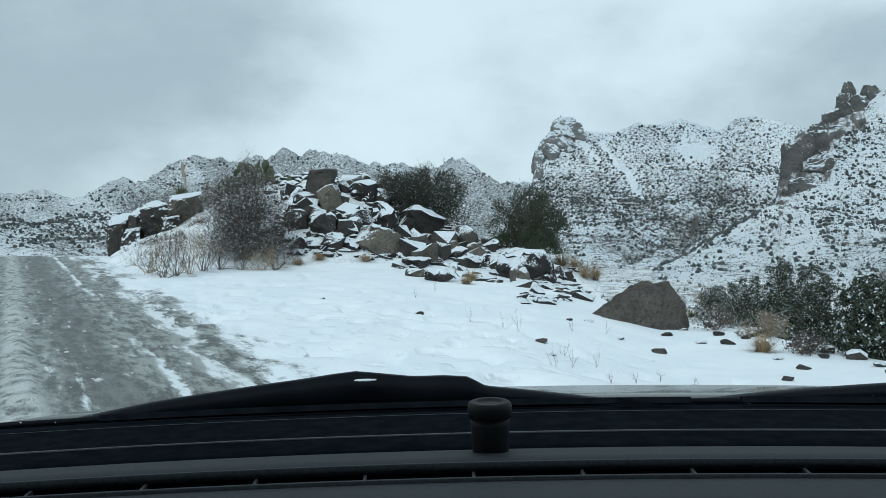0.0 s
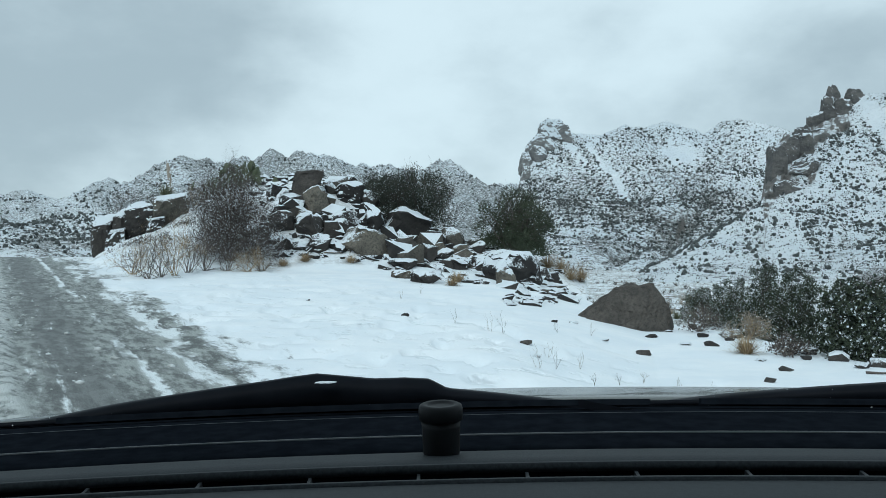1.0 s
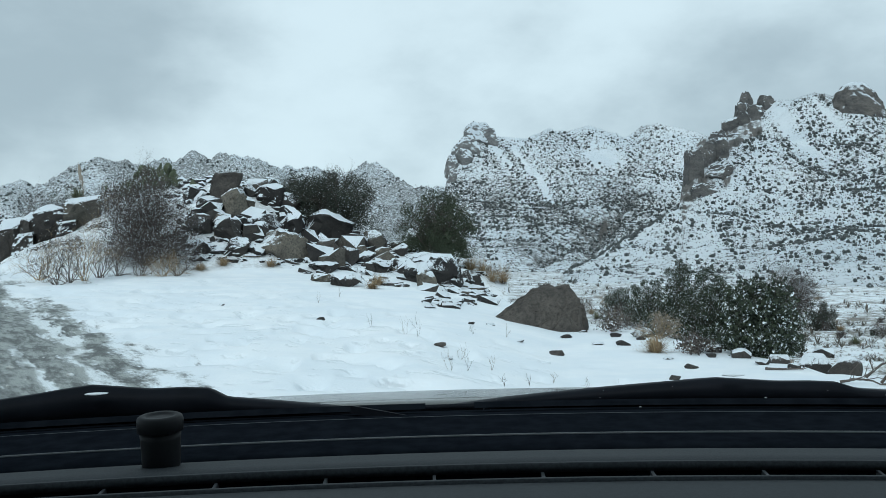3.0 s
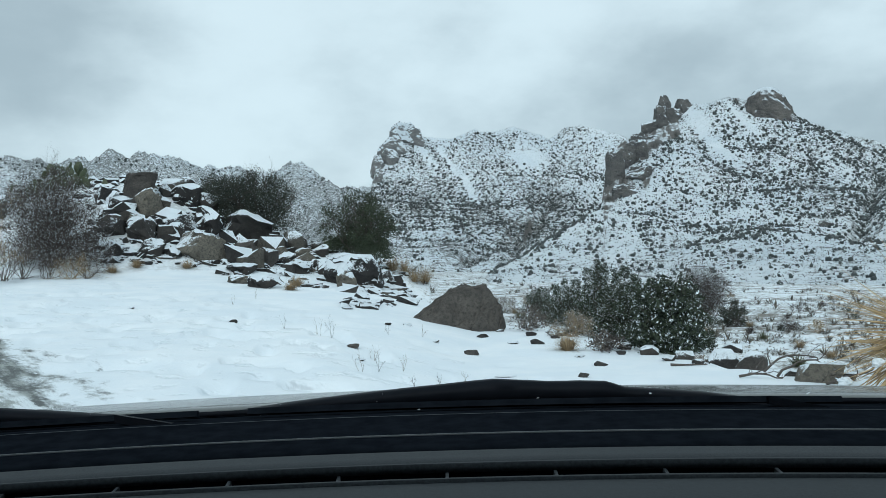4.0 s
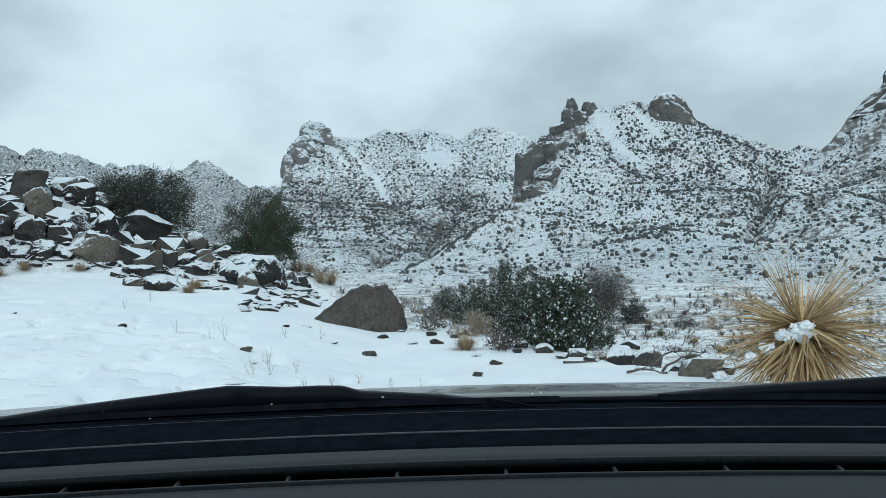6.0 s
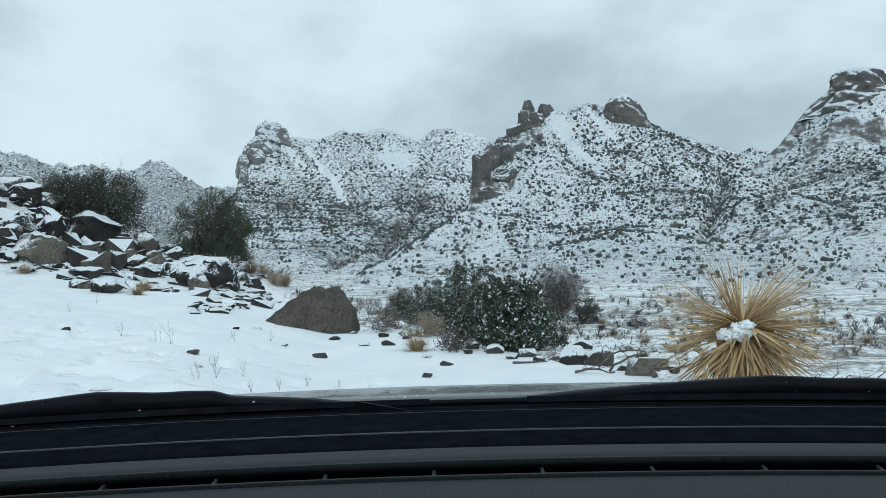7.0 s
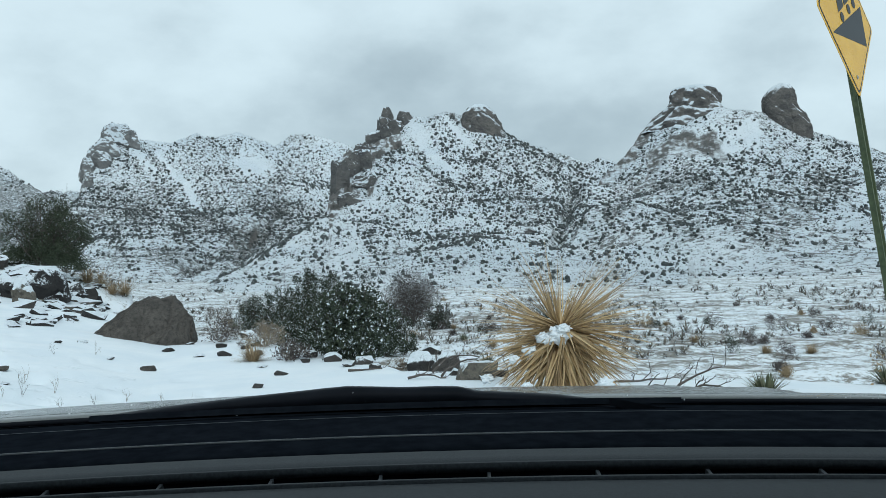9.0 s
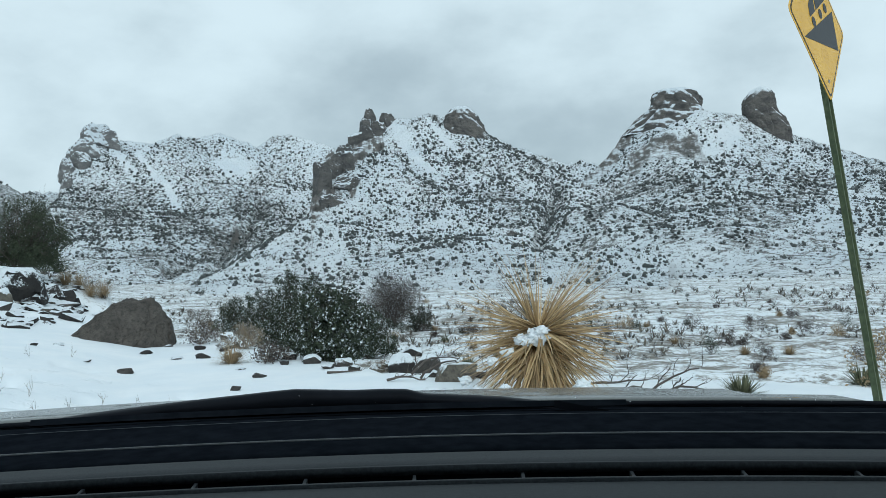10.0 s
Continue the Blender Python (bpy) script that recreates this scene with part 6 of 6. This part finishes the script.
# snow: a heap in the heart, a tongue down the side, and clots among the hanging leaves
LUMPS = [(-8, 0.30, 0.74, 0.10), (-22, 0.38, 0.72, 0.075), (6, 0.34, 0.82, 0.06), (-44, 0.48, 0.60, 0.06), (-54, 0.60, 0.50, 0.05), (-66, 0.86, 0.30, 0.06), (-74, 1.0, 0.12, 0.10), (-84, 1.1, 0.03, 0.17), (-56, 1.1, 0.02, 0.15)]
LUMPS += [(-56 + 11 * q, 0.80 + 0.25 * ((q * 7) % 5) / 5, 0.05 + 0.30 * ((q * 3) % 5) / 5, 0.04 + 0.016 * (q % 3)) for q in range(11)]
for k, (turn, out, z, size) in enumerate(LUMPS):
    v, f = SPHERES[4]
    v = v * np.clip(lumpy(v, 0.6, 1.7, 900 + k), 0.35, 2) * lumpy(v, 0.25, 5.0, 930 + k) * size * (1.15, 0.9, 0.75)
    ob = mesh("snow_lump", v, f, M_SNOW, sotol, "white clump of settled snow", smooth=True)
    ob.matrix_local = Matrix.Rotation(radians(-20 - 38.3), 4, "Z") @ Matrix.Translation((out * math.sin(radians(turn)), -out * math.cos(radians(turn)), z))

# ---------------------------------------------------------------- the warning sign
sign = new("road_sign")
s_r = 6.0
sx0, sy0 = site(58.9, s_r)
foot = Vector((float(sx0), float(sy0), float(ground_z(sx0, sy0))))
hx0, hy0 = site(55.72, s_r)
head = Vector((float(hx0), float(hy0), vantage(57)[2] + s_r * math.tan(radians(11.6))))
tagged(sign, "yellow diamond steep-grade warning sign on a leaning green post", "road sign")
M_POST = plain("green_post", (0.055, 0.075, 0.035), (0.10, 0.125, 0.06), 30.0, 0.55, 0.2, 0.002)
M_YELLOW = plain("sign_yellow", (0.72, 0.40, 0.045), (0.80, 0.47, 0.07), 5.0, 0.4)
M_SIGNBLACK = plain("sign_black", (0.018, 0.02, 0.022), (0.03, 0.032, 0.034), 8.0, 0.45)
M_STEEL = plain("steel", (0.30, 0.31, 0.32), (0.42, 0.43, 0.44), 20.0, 0.4, 0.9)
up = (head - foot).normalized()
FACE_AZ = 163.0
fx, fy = polar(FACE_AZ, 1.0)
front = Vector((float(fx), float(fy), 0.0))
front = (front - up * front.dot(up)).normalized()
right = up.cross(front).normalized()
sign.matrix_world = Matrix.Translation(foot) @ Matrix((right, -front, up)).transposed().to_4x4()
# post: a rolled U section with punched holes
bm = bmesh.new()
total = (head - foot).length + 0.55
u_sec = [(-0.040, -0.018), (-0.026, -0.018), (-0.018, 0.020), (0.018, 0.020), (0.026, -0.018), (0.040, -0.018), (0.040, -0.014), (0.029, -0.014), (0.021, 0.024), (-0.021, 0.024), (-0.029, -0.014), (-0.040, -0.014)]
rows = [[bm.verts.new((x, y, z)) for x, y in u_sec] for z in (-0.4, total)]
for j in range(len(u_sec)):
    bm.faces.new((rows[0][j], rows[0][(j + 1) % len(u_sec)], rows[1][(j + 1) % len(u_sec)], rows[1][j]))
bm.faces.new(rows[1])
bm.faces.new(list(reversed(rows[0])))
bmesh.ops.recalc_face_normals(bm, faces=bm.faces)
post = part("post", bm, M_POST, sign, "green painted steel post")
for k in range(int(total / 0.075)):
    bm = bmesh.new()
    box(bm, -0.005, 0.005, 0.0185, 0.0197, 0.05 + k * 0.075, 0.062 + k * 0.075)
    part("hole", bm, M_SIGNBLACK, post)
HALF, centre_z = 0.54, (head - foot).length + 0.30


def diamond(half, y0, y1, radius):
    bm = bmesh.new()
    ring = []
    for q in range(4):
        ca = math.pi / 2 * q
        cx, cz = (half - radius * 1.414) * math.cos(ca), (half - radius * 1.414) * math.sin(ca)
        for s in range(5):
            b = ca - math.pi / 4 + math.pi / 2 * s / 4
            ring.append((cx + radius * math.cos(b), cz + radius * math.sin(b)))
    lo = [bm.verts.new((x, y0, z)) for x, z in ring]
    hi = [bm.verts.new((x, y1, z)) for x, z in ring]
    bm.faces.new(lo)
    bm.faces.new(list(reversed(hi)))
    for j in range(len(ring)):
        bm.faces.new((lo[j], hi[j], hi[(j + 1) % len(ring)], lo[(j + 1) % len(ring)]))
    bmesh.ops.recalc_face_normals(bm, faces=bm.faces)
    return bm


def flat(points, y0, y1):
    bm = bmesh.new()
    lo, hi = [bm.verts.new((x, y0, z)) for x, z in points], [bm.verts.new((x, y1, z)) for x, z in points]
    bm.faces.new(lo)
    bm.faces.new(list(reversed(hi)))
    for j in range(len(points)):
        bm.faces.new((lo[j], hi[j], hi[(j + 1) % len(points)], lo[(j + 1) % len(points)]))
    bmesh.ops.recalc_face_normals(bm, faces=bm.faces)
    return bm


def on_sign(name, bm, material, label=""):
    ob = part(name, bm, material, panel, label)
    return ob


panel = part("panel", diamond(HALF, -0.024, -0.020, 0.045), M_YELLOW, sign, "yellow diamond sign panel")
panel.location = (0, 0, centre_z)
on_sign("border", diamond(HALF - 0.022, -0.0252, -0.0242, 0.042), M_SIGNBLACK, "black border line")
on_sign("field", diamond(HALF - 0.042, -0.0266, -0.0256, 0.036), M_YELLOW)
on_sign("slope_symbol", flat([(-0.33, -0.15), (0.33, -0.15), (0.33, 0.13)][::-1], -0.0282, -0.0272), M_SIGNBLACK, "black hill wedge")
truck = [on_sign("truck_box", flat([(-0.02, 0.075), (0.24, 0.205), (0.24, 0.36), (-0.02, 0.23)][::-1], -0.0282, -0.0272), M_SIGNBLACK, "black lorry shape"),
         on_sign("truck_cab", flat([(-0.16, 0.005), (-0.04, 0.065), (-0.04, 0.185), (-0.10, 0.155), (-0.16, 0.085)][::-1], -0.0282, -0.0272), M_SIGNBLACK)]
for x, z in ((-0.10, -0.015), (0.06, 0.065), (0.18, 0.125)):
    on_sign("truck_wheel", flat([(x + 0.034 * math.cos(q * math.pi / 8), z + 0.034 * math.sin(q * math.pi / 8)) for q in range(16)], -0.0300, -0.0290), M_SIGNBLACK)
for z in (-0.40, 0.40):
    bm = lathe([(0.013, 0.0), (0.013, 0.004), (0.008, 0.008)], 10)
    ob = on_sign("bolt", bm, M_STEEL, "steel bolt")
    ob.matrix_local = pose(0, -0.0266, z, 90, 0, 0)
